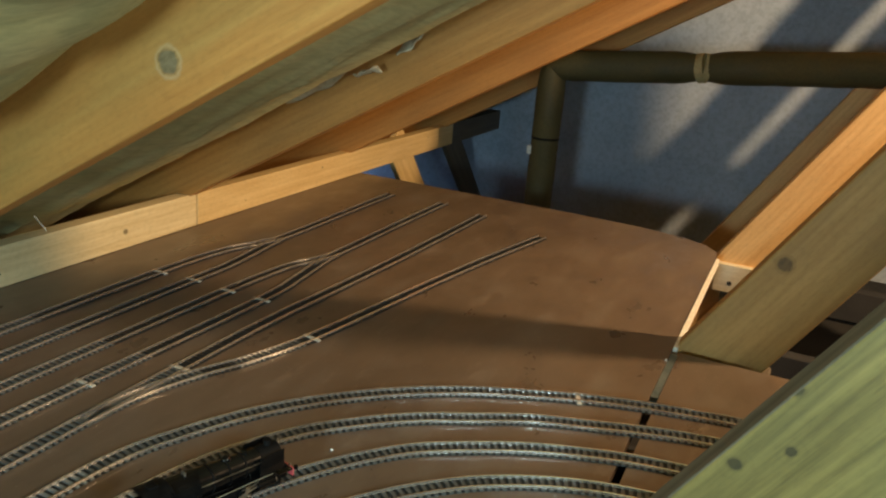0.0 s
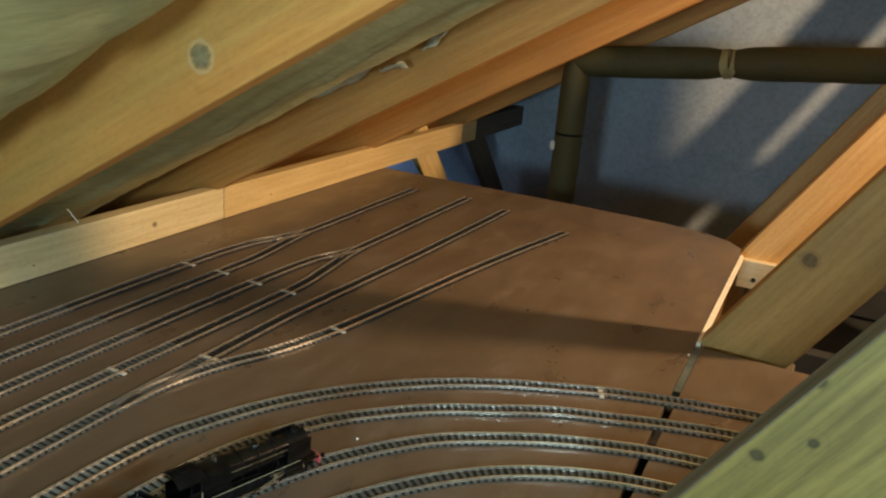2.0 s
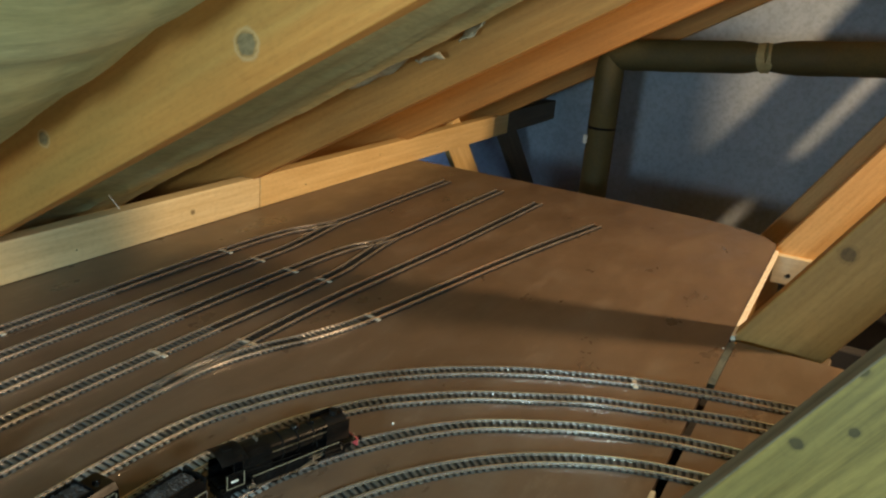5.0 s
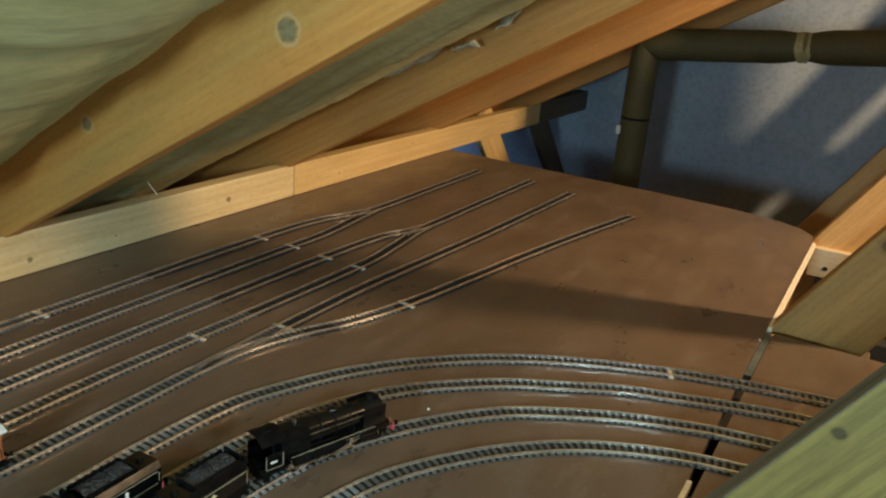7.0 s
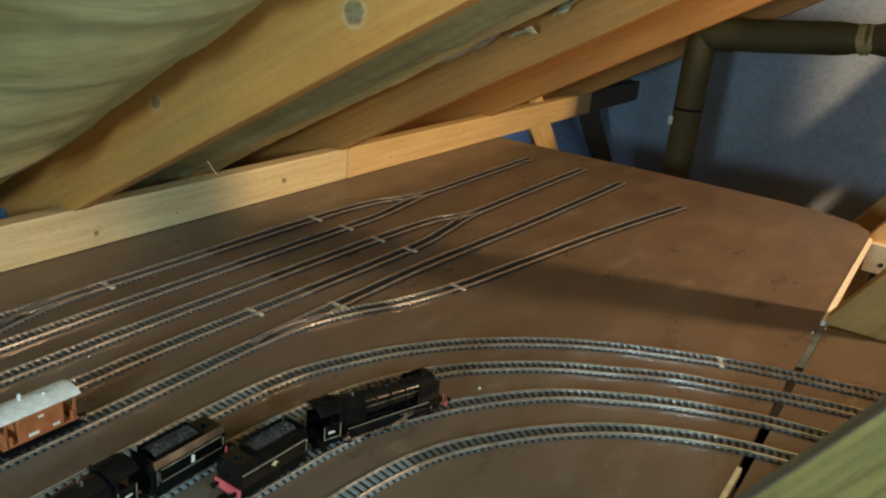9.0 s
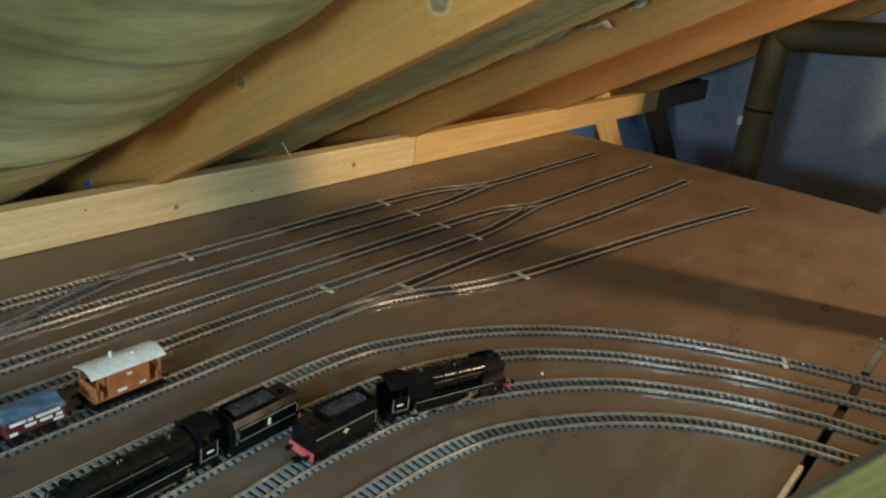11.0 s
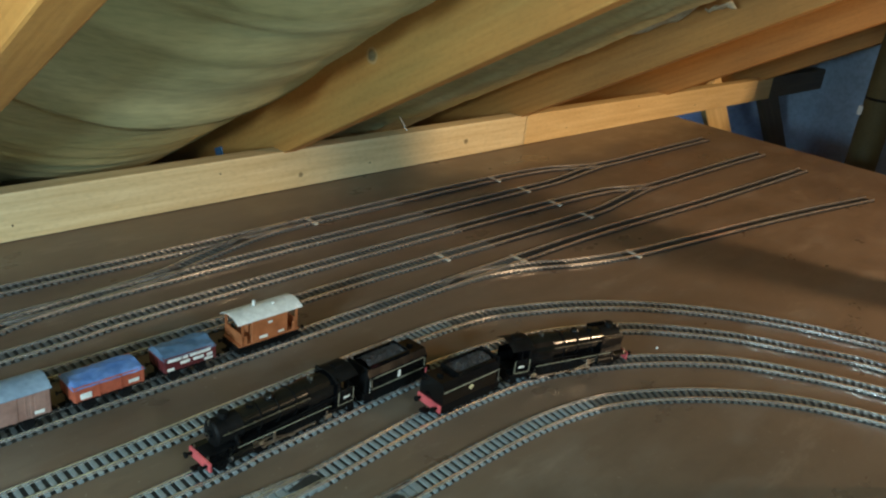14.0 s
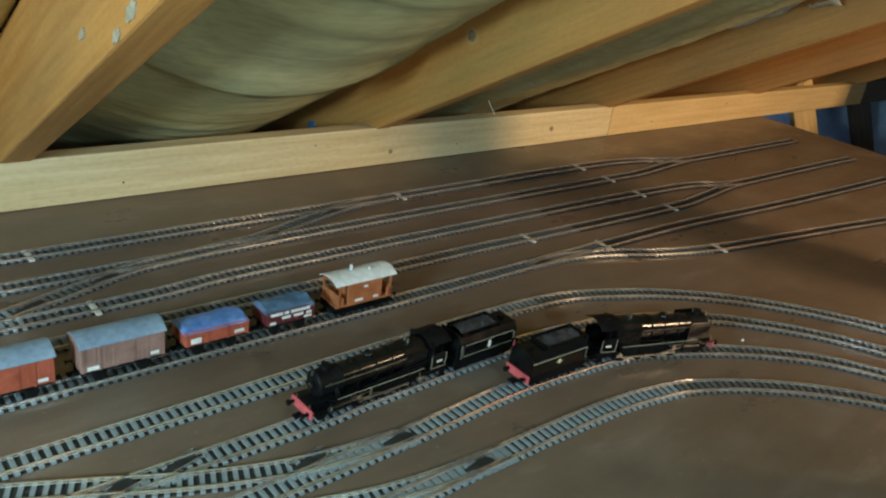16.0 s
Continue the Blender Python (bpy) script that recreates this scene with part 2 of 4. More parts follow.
def box(bm, x0, x1, y0, y1, z0, z1, bevel=0.0, segments=1):
    vs = [bm.verts.new((x, y, z)) for x in (x0, x1) for y in (y0, y1) for z in (z0, z1)]
    fs = [bm.faces.new([vs[i] for i in f]) for f in ((0, 1, 3, 2), (4, 6, 7, 5), (0, 4, 5, 1), (2, 3, 7, 6), (0, 2, 6, 4), (1, 5, 7, 3))]
    if bevel:
        es = list({e for f in fs for e in f.edges})
        bmesh.ops.bevel(bm, geom=es, offset=bevel, segments=segments, affect="EDGES", profile=0.5)
    return bm


def boxes(*sizes, bevel=0.0):
    bm = bmesh.new()
    for s in sizes:
        box(bm, *s, bevel=bevel)
    return bm


def rod(bm, a, b, r, n=14, r2=None):
    a, b = Vector(a), Vector(b)
    d = b - a
    m = Matrix.Translation((a + b) / 2) @ d.to_track_quat("Z", "Y").to_matrix().to_4x4()
    bmesh.ops.create_cone(bm, cap_ends=True, segments=n, radius1=r, radius2=r if r2 is None else r2, depth=d.length, matrix=m)
    return bm


def prism(bm, outline, y0, y1):
    """A closed outline in x and z, drawn out along y."""
    a = [bm.verts.new((x, y0, z)) for x, z in outline]
    b = [bm.verts.new((x, y1, z)) for x, z in outline]
    n = len(outline)
    bm.faces.new(a)
    bm.faces.new(b[::-1])
    for i in range(n):
        bm.faces.new((a[i], b[i], b[(i + 1) % n], a[(i + 1) % n]))
    bmesh.ops.recalc_face_normals(bm, faces=bm.faces)
    return bm


def timber(name, a, b, high, thick, material, parent=None, label="", bevel=0.003):
    """A sawn length from a to b in a plane of constant y; a and b lie on its lower edge and near face. Grain along it."""
    a, b = Vector(a), Vector(b)
    d = b - a
    bm = bmesh.new()
    box(bm, 0, d.length, 0, thick, 0, high)
    bmesh.ops.bevel(bm, geom=list(bm.edges), offset=bevel, segments=2, affect="EDGES", profile=0.5)
    x = d.normalized()
    y = Vector((0, 1, 0)) if abs(x.y) < 0.9 else Vector((-1, 0, 0))
    z = x.cross(y)
    if z.z < 0 and abs(x.z) < 0.99:
        y, z = -y, -z
    m = Matrix((x, y, z)).transposed().to_4x4()
    m.translation = a
    return part(name, bm, material, parent, label, m)


# ---- the loft: roof line, trusses, walls ----
EAVE_X, EAVE_Z, SLOPE = -1.17, 0.076, 0.565
RIDGE_X = 1.05
ANGLE = math.atan(SLOPE)


def under(x):
    """The height of the rafters' lower edge."""
    return EAVE_Z + SLOPE * (min(x, 2 * RIDGE_X - x) - EAVE_X)


DEPTH = 0.118
TOP = DEPTH / math.cos(ANGLE)


def web_part(line, material, parent):
    """A sloping web with level cut ends; its grain runs along it."""
    turn = pose(0, 0, 0, 0, math.degrees(-math.atan(1.6)), 0)
    back = turn.inverted()
    flat = [back @ Vector((x, 0, z)) for x, z in line]
    bm = bmesh.new()
    prism(bm, [(p.x, p.z) for p in flat], 0, 0.040)
    bmesh.ops.bevel(bm, geom=list(bm.edges), offset=0.003, segments=2, affect="EDGES", profile=0.5)
    ob = part("web", bm, material, parent, "", turn)
    ob.data.materials.append(M_WEB_EDGE)
    for f in ob.data.polygons:
        if f.normal.z > 0.75 and material == M_WEB_GREEN:
            f.material_index = 1
    return ob


def truss(y, rafter, web, webs=True):
    t = empty("roof_truss", pose(0, y, 0), "trussed rafter of planed softwood with a sloping web", "roof truss", "trusses of the loft")
    x0 = -1.75
    timber("rafter", (x0, 0, under(x0)), (RIDGE_X, 0, under(RIDGE_X)), DEPTH, 0.040 if y < 0.5 else 0.028, rafter, t)
    timber("far_rafter", (2 * RIDGE_X - x0, 0.04, under(x0)), (RIDGE_X + 0.002, 0.04, under(RIDGE_X)), DEPTH, 0.040, M_RAFTER, t)
    if webs:
        foot = -0.012 if 1 < y < 2 else (0.0005 if y < 1 else -0.20)
        line = [(-0.238 + z / 1.6, z) for z in (foot, 1.02)] + [(-0.105 + z / 1.6, z) for z in (1.02, foot)]
        web_part(line, web, t)
        # A second web, hidden from view, added to shade the gable's right.
        if y > 2.5:
            web_part([(x + 0.175, z) for x, z in line], web, t)
    # The tie takes the near-black roof material, as shade below the boards.
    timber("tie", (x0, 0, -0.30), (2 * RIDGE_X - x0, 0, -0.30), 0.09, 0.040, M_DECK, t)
    return t


for y, rafter, web in ((-1.585, M_RAFTER, M_WEB_BROWN), (-0.985, M_RAFTER, M_WEB_BROWN), (-0.385, M_RAFTER, M_WEB_BROWN), (0.250, M_RAFTER, M_WEB_BROWN),
                       (0.815, M_RAFTER_KNOT, M_WEB_GREEN), (1.415, M_RAFTER, M_WEB_BROWN), (2.015, M_RAFTER, M_WEB_ORANGE), (2.615, M_RAFTER, M_WEB_ORANGE)):
    truss(y, rafter, web, webs=y > 0.5 or y < -0.9)

# Closing walls, floor and the boarding above the felt.
tagged(part("gable_wall", boxes((-2.2, 4.2, 3.12, 3.30, -0.6, 2.2)), M_WALL), "grey blockwork gable wall of the loft", "wall", kind="structure")
tagged(part("rear_wall", boxes((-2.2, 4.2, -2.2, -2.0, -0.6, 2.2)), M_WALL), "grey blockwork wall closing the loft", "wall", kind="structure")
tagged(part("floor", boxes((-2.2, 4.2, -2.0, 3.12, -0.36, -0.31)), M_FLOOR), "loft floor under the boards, near black for the shade there", "floor", kind="structure")
for name, x0, x1 in (("ceiling", -1.75, RIDGE_X), ("ceiling", 4.3, RIDGE_X)):
    bm = bmesh.new()
    za, zb = under(x0) + TOP + 0.035, under(x1) + TOP + 0.035
    prism(bm, [(x0, za), (x1, zb), (x1, zb + 0.03), (x0, za + 0.03)], -2.0, 3.12)
    tagged(part(name, bm, M_DECK), "dark boarding and tiles above the roofing felt", "ceiling", kind="structure")

def felt(y0, y1, sag, seed, torn=None, x0=-1.72, x1=RIDGE_X, droop=0.0, rough=0.6, along=False):
    """A sheet of felt that hangs between two rafters, with creases across it."""
    nx, ny = 260, 48 if along else 22
    bm = bmesh.new()
    rows = []
    for i in range(nx + 1):
        x = x0 + (x1 - x0) * i / nx
        row = []
        for j in range(ny + 1):
            s = j / ny
            y = y0 + (y1 - y0) * s
            belly = math.sin(math.pi * s) ** 0.6
            swell = 0.98 + (0.06 if torn else 0.2) * noise.noise((x * 1.6 + seed, y * 0.7, 0.3))
            crease = rough * (0.016 * noise.noise((x * 15 + 2.2 * y, y * 1.4 + seed, 0.0)) + 0.008 * (0.5 - abs(noise.noise((x * 34 + 5 * y, y * 2.5, seed)))) + 0.003 * noise.noise((x * 90 + 9 * y, y * 7, seed)))
            if along:
                crease = 0.010 * noise.noise((x * 2.2 + 0.8 * y, y * 13, seed)) + 0.008 * (0.5 - abs(noise.noise((x * 5 + y, y * 30, seed)))) + 0.004 * (0.5 - abs(noise.noise((x * 13 + 3 * y, y * 70, seed)))) + 0.002 * noise.noise((x * 40, y * 60, seed))
            z = under(x) + TOP - belly * (sag * swell) + crease * (0.35 + belly) + 0.001 - droop * belly * math.exp(-(x - x0) / 0.05)
            row.append(bm.verts.new((x, y, z)))
        rows.append(row)
    for i in range(nx):
        for j in range(ny):
            q = (rows[i][j], rows[i + 1][j], rows[i + 1][j + 1], rows[i][j + 1])
            if torn:
                c = sum((v.co for v in q), Vector()) / 4
                dx, dy = (c.x - torn[0]) / torn[2], (c.y - torn[1]) / torn[3]
                if dx * dx + dy * dy < 1 + 0.5 * noise.noise((c.x * 20, c.y * 20, 3.0)):
                    continue
            bm.faces.new(q)
    ob = part("roof_felt", bm, M_FELT, smooth=True)
    md = ob.modifiers.new("thickness", "SOLIDIFY")
    md.thickness, md.offset = 0.0015, 1
    return tagged(ob, "sagging creased olive roofing felt between the rafters", "roofing felt", "sheets of felt", "structure")


felt(-2.0, -0.985, 0.05, 1)
felt(-0.985, -0.385, 0.06, 2)
felt(-0.345, 0.250, 0.06, 3)
felt(0.290, 0.815, 0.095, 4, x0=-1.03, droop=0.016)
felt(0.290, 0.815, 0.095, 4, x1=-0.985)
felt(0.843, 1.415, 0.103, 5, torn=(-0.735, 1.374, 0.078, 0.044), along=True)
felt(1.455, 2.015, 0.085, 6, along=True)
felt(2.055, 3.12, 0.05, 7)

# Torn edges of the felt beside the hole.
def torn_flap(place, length, wide, turn, seed):
    bm = bmesh.new()
    n, k = 14, 6
    rows = [[bm.verts.new(((i / n - 0.5) * length, (j / k - 0.5) * wide * (0.5 + 0.6 * math.sin(math.pi * i / n)) + 0.004 * noise.noise((i * 0.3, seed, 1)),
                           0.007 * noise.noise((i * 0.25, j * 0.3, seed)) - 0.010 * (j / k) ** 2)) for j in range(k + 1)] for i in range(n + 1)]
    for a, b in zip(rows, rows[1:]):
        for j in range(k):
            bm.faces.new((a[j], a[j + 1], b[j + 1], b[j]))
    ob = part("felt_flap", bm, M_FELT_PALE, None, "", Matrix.Translation(place) @ turn, True)
    md = ob.modifiers.new("thickness", "SOLIDIFY")
    md.thickness = 0.0012
    return tagged(ob, "pale torn flap of roofing felt hanging by a rafter", "felt flap", "torn flaps of felt")


tilt = pose(0, 0, 0, 0, -math.degrees(ANGLE), 0)
torn_flap((-0.885, 1.372, 0.326), 0.13, 0.034, tilt @ pose(0, 0, 0, -22, 0, 4), 11)
torn_flap((-0.785, 1.374, 0.356), 0.050, 0.016, tilt @ pose(0, 0, 0, 20, 8, -6), 12)
torn_flap((-0.712, 1.380, 0.408), 0.060, 0.022, tilt @ pose(0, 0, 0, 65, -12, 0), 13)

# ---- layout boards ----
board = empty("layout_board", pose(0, 0, 0), "brown painted baseboard that carries the model railway", "baseboard", "baseboards")
bm = bmesh.new()
outline = [(-1.30, -0.9), (-0.241, -0.9), (-0.241, 1.93), (-0.246, 1.985), (-0.275, 2.025), (-0.33, 2.055), (-0.43, 2.075), (-0.60, 2.083), (-1.30, 2.088)]
lo = [bm.verts.new((x, y, -0.012)) for x, y in outline]
hi = [bm.verts.new((x, y, 0.0)) for x, y in outline]
bm.faces.new(lo[::-1])
bm.faces.new(hi)
for i in range(len(outline)):
    k = (i + 1) % len(outline)
    bm.faces.new((lo[i], lo[k], hi[k], hi[i]))
part("panel", bm, M_BOARD, board)
part("edge_strip", boxes((-0.2409, -0.2345, 1.405, 1.93, -0.012, 0.002)), M_EDGE, board, "bare sawn plywood edge")
part("edge_sliver", boxes((-0.2409, -0.2360, 0.50, 0.935, -0.012, 0.0012)), M_CREAM, board, "pale splintered board edge")
board2 = empty("layout_board", pose(0, 0, 0), "brown painted baseboard beyond the narrow joint", "baseboard", "baseboards")
part("panel", boxes((-0.230, 0.75, -0.9, 1.392, -0.012, 0.0)), M_BOARD, board2)
tagged(part("joint_strip", boxes((-0.2405, -0.2305, 1.225, 1.385, -0.010, -0.001))
            , M_BLUEMETAL), "blue-grey metal strip in the joint between the boards", "metal strip")

# ---- battens and struts along the eaves ----
def batten(y0, y1, material, label):
    ob = timber("eaves_batten", (-1.19, y0, 0.0005), (-1.19, y1, 0.0005), 0.066, 0.030, material, None, "", 0.002)
    for k in range(int((y1 - y0) / 0.3)):
        bm = bmesh.new()
        rod(bm, (0.15 + 0.3 * k, -0.0007, 0.022 + 0.024 * (k % 2)), (0.15 + 0.3 * k, 0.002, 0.022 + 0.024 * (k % 2)), 0.0013, 8)
        part("nail_head", bm, M_SATIN, ob, "dark nail head")
    return tagged(ob, label, "batten", "battens along the eaves")


batten(-0.95, 1.437, M_BATTEN, "pale planed softwood batten standing on the baseboard edge")
batten(1.439, 2.68, M_BATTEN_FAR, "warm yellow softwood batten standing on the baseboard edge")

# The last length is coloured dark because it lies in shadow.
tagged(timber("eaves_batten", (-1.19, 2.682, 0.0005), (-1.19, 3.118, 0.0005), 0.070, 0.045, M_DARK_WOOD, None, "", 0.002),
       "end of a batten near the gable, darkened for the shade on it", "batten", "battens along the eaves")


def strut(a, b, wide, material, label):
    """A short board from a to b beside the batten, in a plane of constant x."""
    a, b = Vector(a), Vector(b)
    x = (b - a).normalized()
    y = Vector((-1, 0, 0))
    z = x.cross(y)
    m = Matrix((x, y, z)).transposed().to_4x4()
    m.translation = a
    bm = bmesh.new()
    box(bm, 0, (b - a).length, 0, 0.02, -wide / 2, wide / 2, 0.002)
    return tagged(part("eaves_strut", bm, material, None, "", m), label, "strut", "struts under the batten")


strut((-1.222, 2.66, -0.31), (-1.222, 2.33, 0.06), 0.10, M_BATTEN_FAR, "short pale plywood strut fixed behind the batten")
# Shadow is put into this strut's dark colour too.
strut((-1.222, 3.06, -0.31), (-1.222, 2.70, 0.06), 0.10, M_DARK_WOOD, "short timber strut behind the batten, darkened for the shade on it")

# The cream block below the board's corner, and the joist under it.
block = empty("bearer_block", pose(-0.245, 2.0, -0.090), "cream planed softwood bearer with a bolt hole", "bearer")
part("block", boxes((0, 0.16, 0, 0.04, 0.0, 0.064), bevel=0.002), M_CREAM, block)
# The bolt hole is a near-black disc that paints the shade inside.
part("hole", rod(bmesh.new(), (0.035, 0.0005, 0.022), (0.035, -0.0008, 0.022), 0.005, 12), M_DECK, block, "near-black disc for the shade in the drilled hole")
part("leg", boxes((0.02, 0.10, 0.005, 0.035, -0.14, 0.0)), M_DARK_WOOD, block)
tagged(timber("ceiling_joist", (-0.60, 1.72, -0.225), (-0.14, 1.72, -0.225), 0.09, 0.04, M_WEB_ORANGE), "orange softwood joist below the boards", "joist")
tagged(part("bearer_post", boxes((-0.22, -0.10, 1.418, 1.452, -0.312, -0.0125), bevel=0.002), M_DARK_WOOD), "dark post under the sloping web", "post")
tagged(part("bearer_rail", boxes((-1.28, -0.26, 1.99, 2.03, -0.10, -0.0125), bevel=0.002), M_DARK_WOOD), "dark bearer under the baseboard", "bearer")
for y in (-0.5, 0.4, 1.2):
    tagged(part("board_leg", boxes((-0.34, -0.29, y, y + 0.045, -0.312, -0.0125), bevel=0.002), M_DARK_WOOD), "dark timber leg under the baseboard", "leg", "legs")
    tagged(part("board_leg", boxes((-1.24, -1.195, y, y + 0.045, -0.312, -0.0125), bevel=0.002), M_DARK_WOOD), "dark timber leg under the baseboard", "leg", "legs")
    tagged(part("board_leg", boxes((0.55, 0.60, y, y + 0.045, -0.312, -0.0125), bevel=0.002), M_DARK_WOOD), "dark timber leg under the baseboard", "leg", "legs")


# Unseen tank-like box beside the far trusses, added to shade the gable's left.
def shade_tank():
    t = empty("shade_tank", pose(0.275, 2.15, -0.31), "unseen tank-like box on a stand, added to shade the gable wall", "water tank")
    part("body", boxes((-0.155, 0.155, -0.07, 0.07, 0.42, 1.06), bevel=0.012), M_DECK, t)
    part("lid", boxes((-0.162, 0.162, -0.077, 0.077, 1.06, 1.08), bevel=0.004), M_DECK, t)
    for x in (-0.09, 0.09):
        for y in (-0.05, 0.05):
            part("leg", boxes((x - 0.02, x + 0.02, y - 0.02, y + 0.02, 0, 0.42)), M_DARK_WOOD, t)


shade_tank()

# ---- lagged pipes before the gable ----
def lagging(name, a, b, r, parent, seed):
    a, b = Vector(a), Vector(b)
    d = b - a
    n, seg = max(4, int(d.length / 0.03)), 20
    q = d.to_track_quat("Z", "Y").to_matrix()
    bm = bmesh.new()
    rings = []
    for i in range(n + 1):
        c = a + d * i / n
        end = min(i, n - i)
        rr = r * (0.80 if end == 0 else 0.94 if end == 1 else 1) * (1 + 0.035 * noise.noise((i * 0.45, seed, 0)))
        rings.append([bm.verts.new(c + q @ Vector((rr * math.cos(k * math.tau / seg), rr * math.sin(k * math.tau / seg), 0))) for k in range(seg)])
    for i in range(n):
        for k in range(seg):
            bm.faces.new((rings[i][k], rings[i][(k + 1) % seg], rings[i + 1][(k + 1) % seg], rings[i + 1][k]))
    bm.faces.new(rings[0][::-1])
    bm.faces.new(rings[-1])
    return part(name, bm, M_LAG, parent, "", None, True)


pipe = empty("lagged_pipe", pose(0, 2.45, 0), "pipe in olive foam lagging that runs before the gable wall", "pipe")
lagging("lagging", (-0.800, 0, 0.312), (-0.408, 0, 0.350), 0.042, pipe, 1)
lagging("lagging", (-0.388, 0, 0.352), (0.60, 0, 0.448), 0.043, pipe, 2)
lagging("lagging", (-0.800, 0, -0.31), (-0.800, 0, 0.318), 0.040, pipe, 3)
part("tape", rod(rod(bmesh.new(), (-0.411, 0.002, 0.348), (-0.391, -0.002, 0.353), 0.0385, 20, 0.0372), (-0.401, -0.002, 0.352), (-0.384, 0.003, 0.350), 0.0368, 20, 0.0382), M_TAPE, pipe, "yellowed tape round the joint of the lagging")
part("cable_tie", rod(bmesh.new(), (-0.800, 0, 0.105), (-0.800, 0, 0.112), 0.0405, 18), M_SATIN, pipe)
part("clip", boxes((-0.842, -0.830, -0.030, -0.018, 0.060, 0.085), bevel=0.002), M_WHITE, pipe, "small white pipe clip")

# ---- track ----
RAIL_Z, GAUGE = 0.0056, 0.0165


def shape(name, bm, material):
    me = bpy.data.meshes.new(name)
    bm.normal_update()
    bm.to_mesh(me)
    bm.free()
    me.materials.append(material)
    return me


def sleeper_shape(material):
    return shape("sleeper", box(bmesh.new(), -0.0131, 0.0131, -0.0019, 0.0019, 0.0008, 0.0028), material)


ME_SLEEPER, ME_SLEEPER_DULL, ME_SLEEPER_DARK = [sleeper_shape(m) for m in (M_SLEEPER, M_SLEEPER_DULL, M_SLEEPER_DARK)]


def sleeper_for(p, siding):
    """Puts the shade into the sleepers: grey near the station throat, dimmer further up the sidings, black at the far
    end.
    """
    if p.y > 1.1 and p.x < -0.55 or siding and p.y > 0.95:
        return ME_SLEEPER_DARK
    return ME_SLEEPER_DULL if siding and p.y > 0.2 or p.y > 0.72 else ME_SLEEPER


def smooth_line(points, step=0.004):
    """A smooth run through the points, at even steps: places and headings."""
    p = [Vector((*q, 0)) for q in points]
    p = [2 * p[0] - p[1]] + p + [2 * p[-1] - p[-2]]
    fine = []
    for i in range(1, len(p) - 2):
        a, b, c, d = p[i - 1:i + 3]
        n = max(2, int((c - b).length / 0.003))
        for k in range(n):
            t = k / n
            fine.append(0.5 * (2 * b + (c - a) * t + (2 * a - 5 * b + 4 * c - d) * t * t + (3 * b - a - 3 * c + d) * t ** 3))
    fine.append(p[-2])
    out, need = [fine[0]], step
    for a, b in zip(fine, fine[1:]):
        gone, whole = 0.0, (b - a).length
        while whole - gone >= need:
            gone += need
            out.append(a.lerp(b, gone / whole))
            need = step
        need -= whole - gone
    ways = [(out[min(i + 1, len(out) - 1)] - out[max(i - 1, 0)]).normalized() for i in range(len(out))]
    return out, ways


def sweep(places, ways, offset, profile):
    """A bar with a cross-section of (across, up), beside a line."""
    bm = bmesh.new()
    rings = []
    for p, w in zip(places, ways):
        side = Vector((w.y, -w.x, 0))
        rings.append([bm.verts.new(p + side * (offset + u) + Vector((0, 0, v))) for u, v in profile])
    n = len(profile)
    for a, b in zip(rings, rings[1:]):
        for k in range(n):
            bm.faces.new((a[k], a[(k + 1) % n], b[(k + 1) % n], b[k]))
    bm.faces.new(rings[0])
    bm.faces.new(rings[-1][::-1])
    bmesh.ops.recalc_face_normals(bm, faces=bm.faces)
    return bm


RAIL = [(-0.0013, 0.0027), (0.0013, 0.0027), (0.0013, 0.0032), (0.0006, 0.0036), (0.0006, 0.0046), (0.0011, 0.0049),
        (0.0011, 0.0054), (0.0008, 0.0057), (-0.0008, 0.0057), (-0.0011, 0.0054), (-0.0011, 0.0049), (-0.0006, 0.0046), (-0.0006, 0.0036), (-0.0013, 0.0032)]
BED = [(-0.0116, 0.0002), (0.0116, 0.0002), (0.0113, 0.0011), (-0.0113, 0.0011)]


def track(points, label, joints=(), sleepers=True, bed=True, pitch=0.0085, rail_z=0.0, skip=()):
    t = empty("railway_track", pose(0, 0, rail_z), label, "model track", "tracks on the baseboard")
    places, ways = smooth_line(points)
    for side in (-1, 1):
        part("rail", sweep(places, ways, side * (GAUGE / 2 + 0.0006), RAIL), M_RAIL, t)
    if bed:
        part("underlay", sweep(places[::2] + places[-1:], ways[::2] + ways[-1:], 0, BED), M_BED, t)
    if sleepers:
        ps, ws = smooth_line(points, pitch)
        for p, w in zip(ps, ws):
            if any(a < p.y < b for a, b in skip):
                continue
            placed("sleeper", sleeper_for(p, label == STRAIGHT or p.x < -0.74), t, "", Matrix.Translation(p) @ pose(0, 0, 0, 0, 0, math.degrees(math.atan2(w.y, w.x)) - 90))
    for y in joints:
        i = min(range(len(places)), key=lambda k: abs(places[k].y - y))
        p, w = places[i], ways[i]
        m = Matrix.Translation(p) @ pose(0, 0, 0, 0, 0, math.degrees(math.atan2(w.y, w.x)) - 90)
        part("joint_sleeper", boxes((-0.0155, 0.0155, -0.0030, 0.0030, 0.0009, 0.0034), bevel=0.0004), M_JOINER, t, "pale joint sleeper", m)
        for side in (-1, 1):
            u = side * (GAUGE / 2 + 0.0006)
            part("rail_joiner", boxes((u - 0.0016, u + 0.0016, -0.006, 0.006, 0.0028, 0.0044), bevel=0.0003), M_STEEL, t, "folded metal rail joiner", m)
    return t


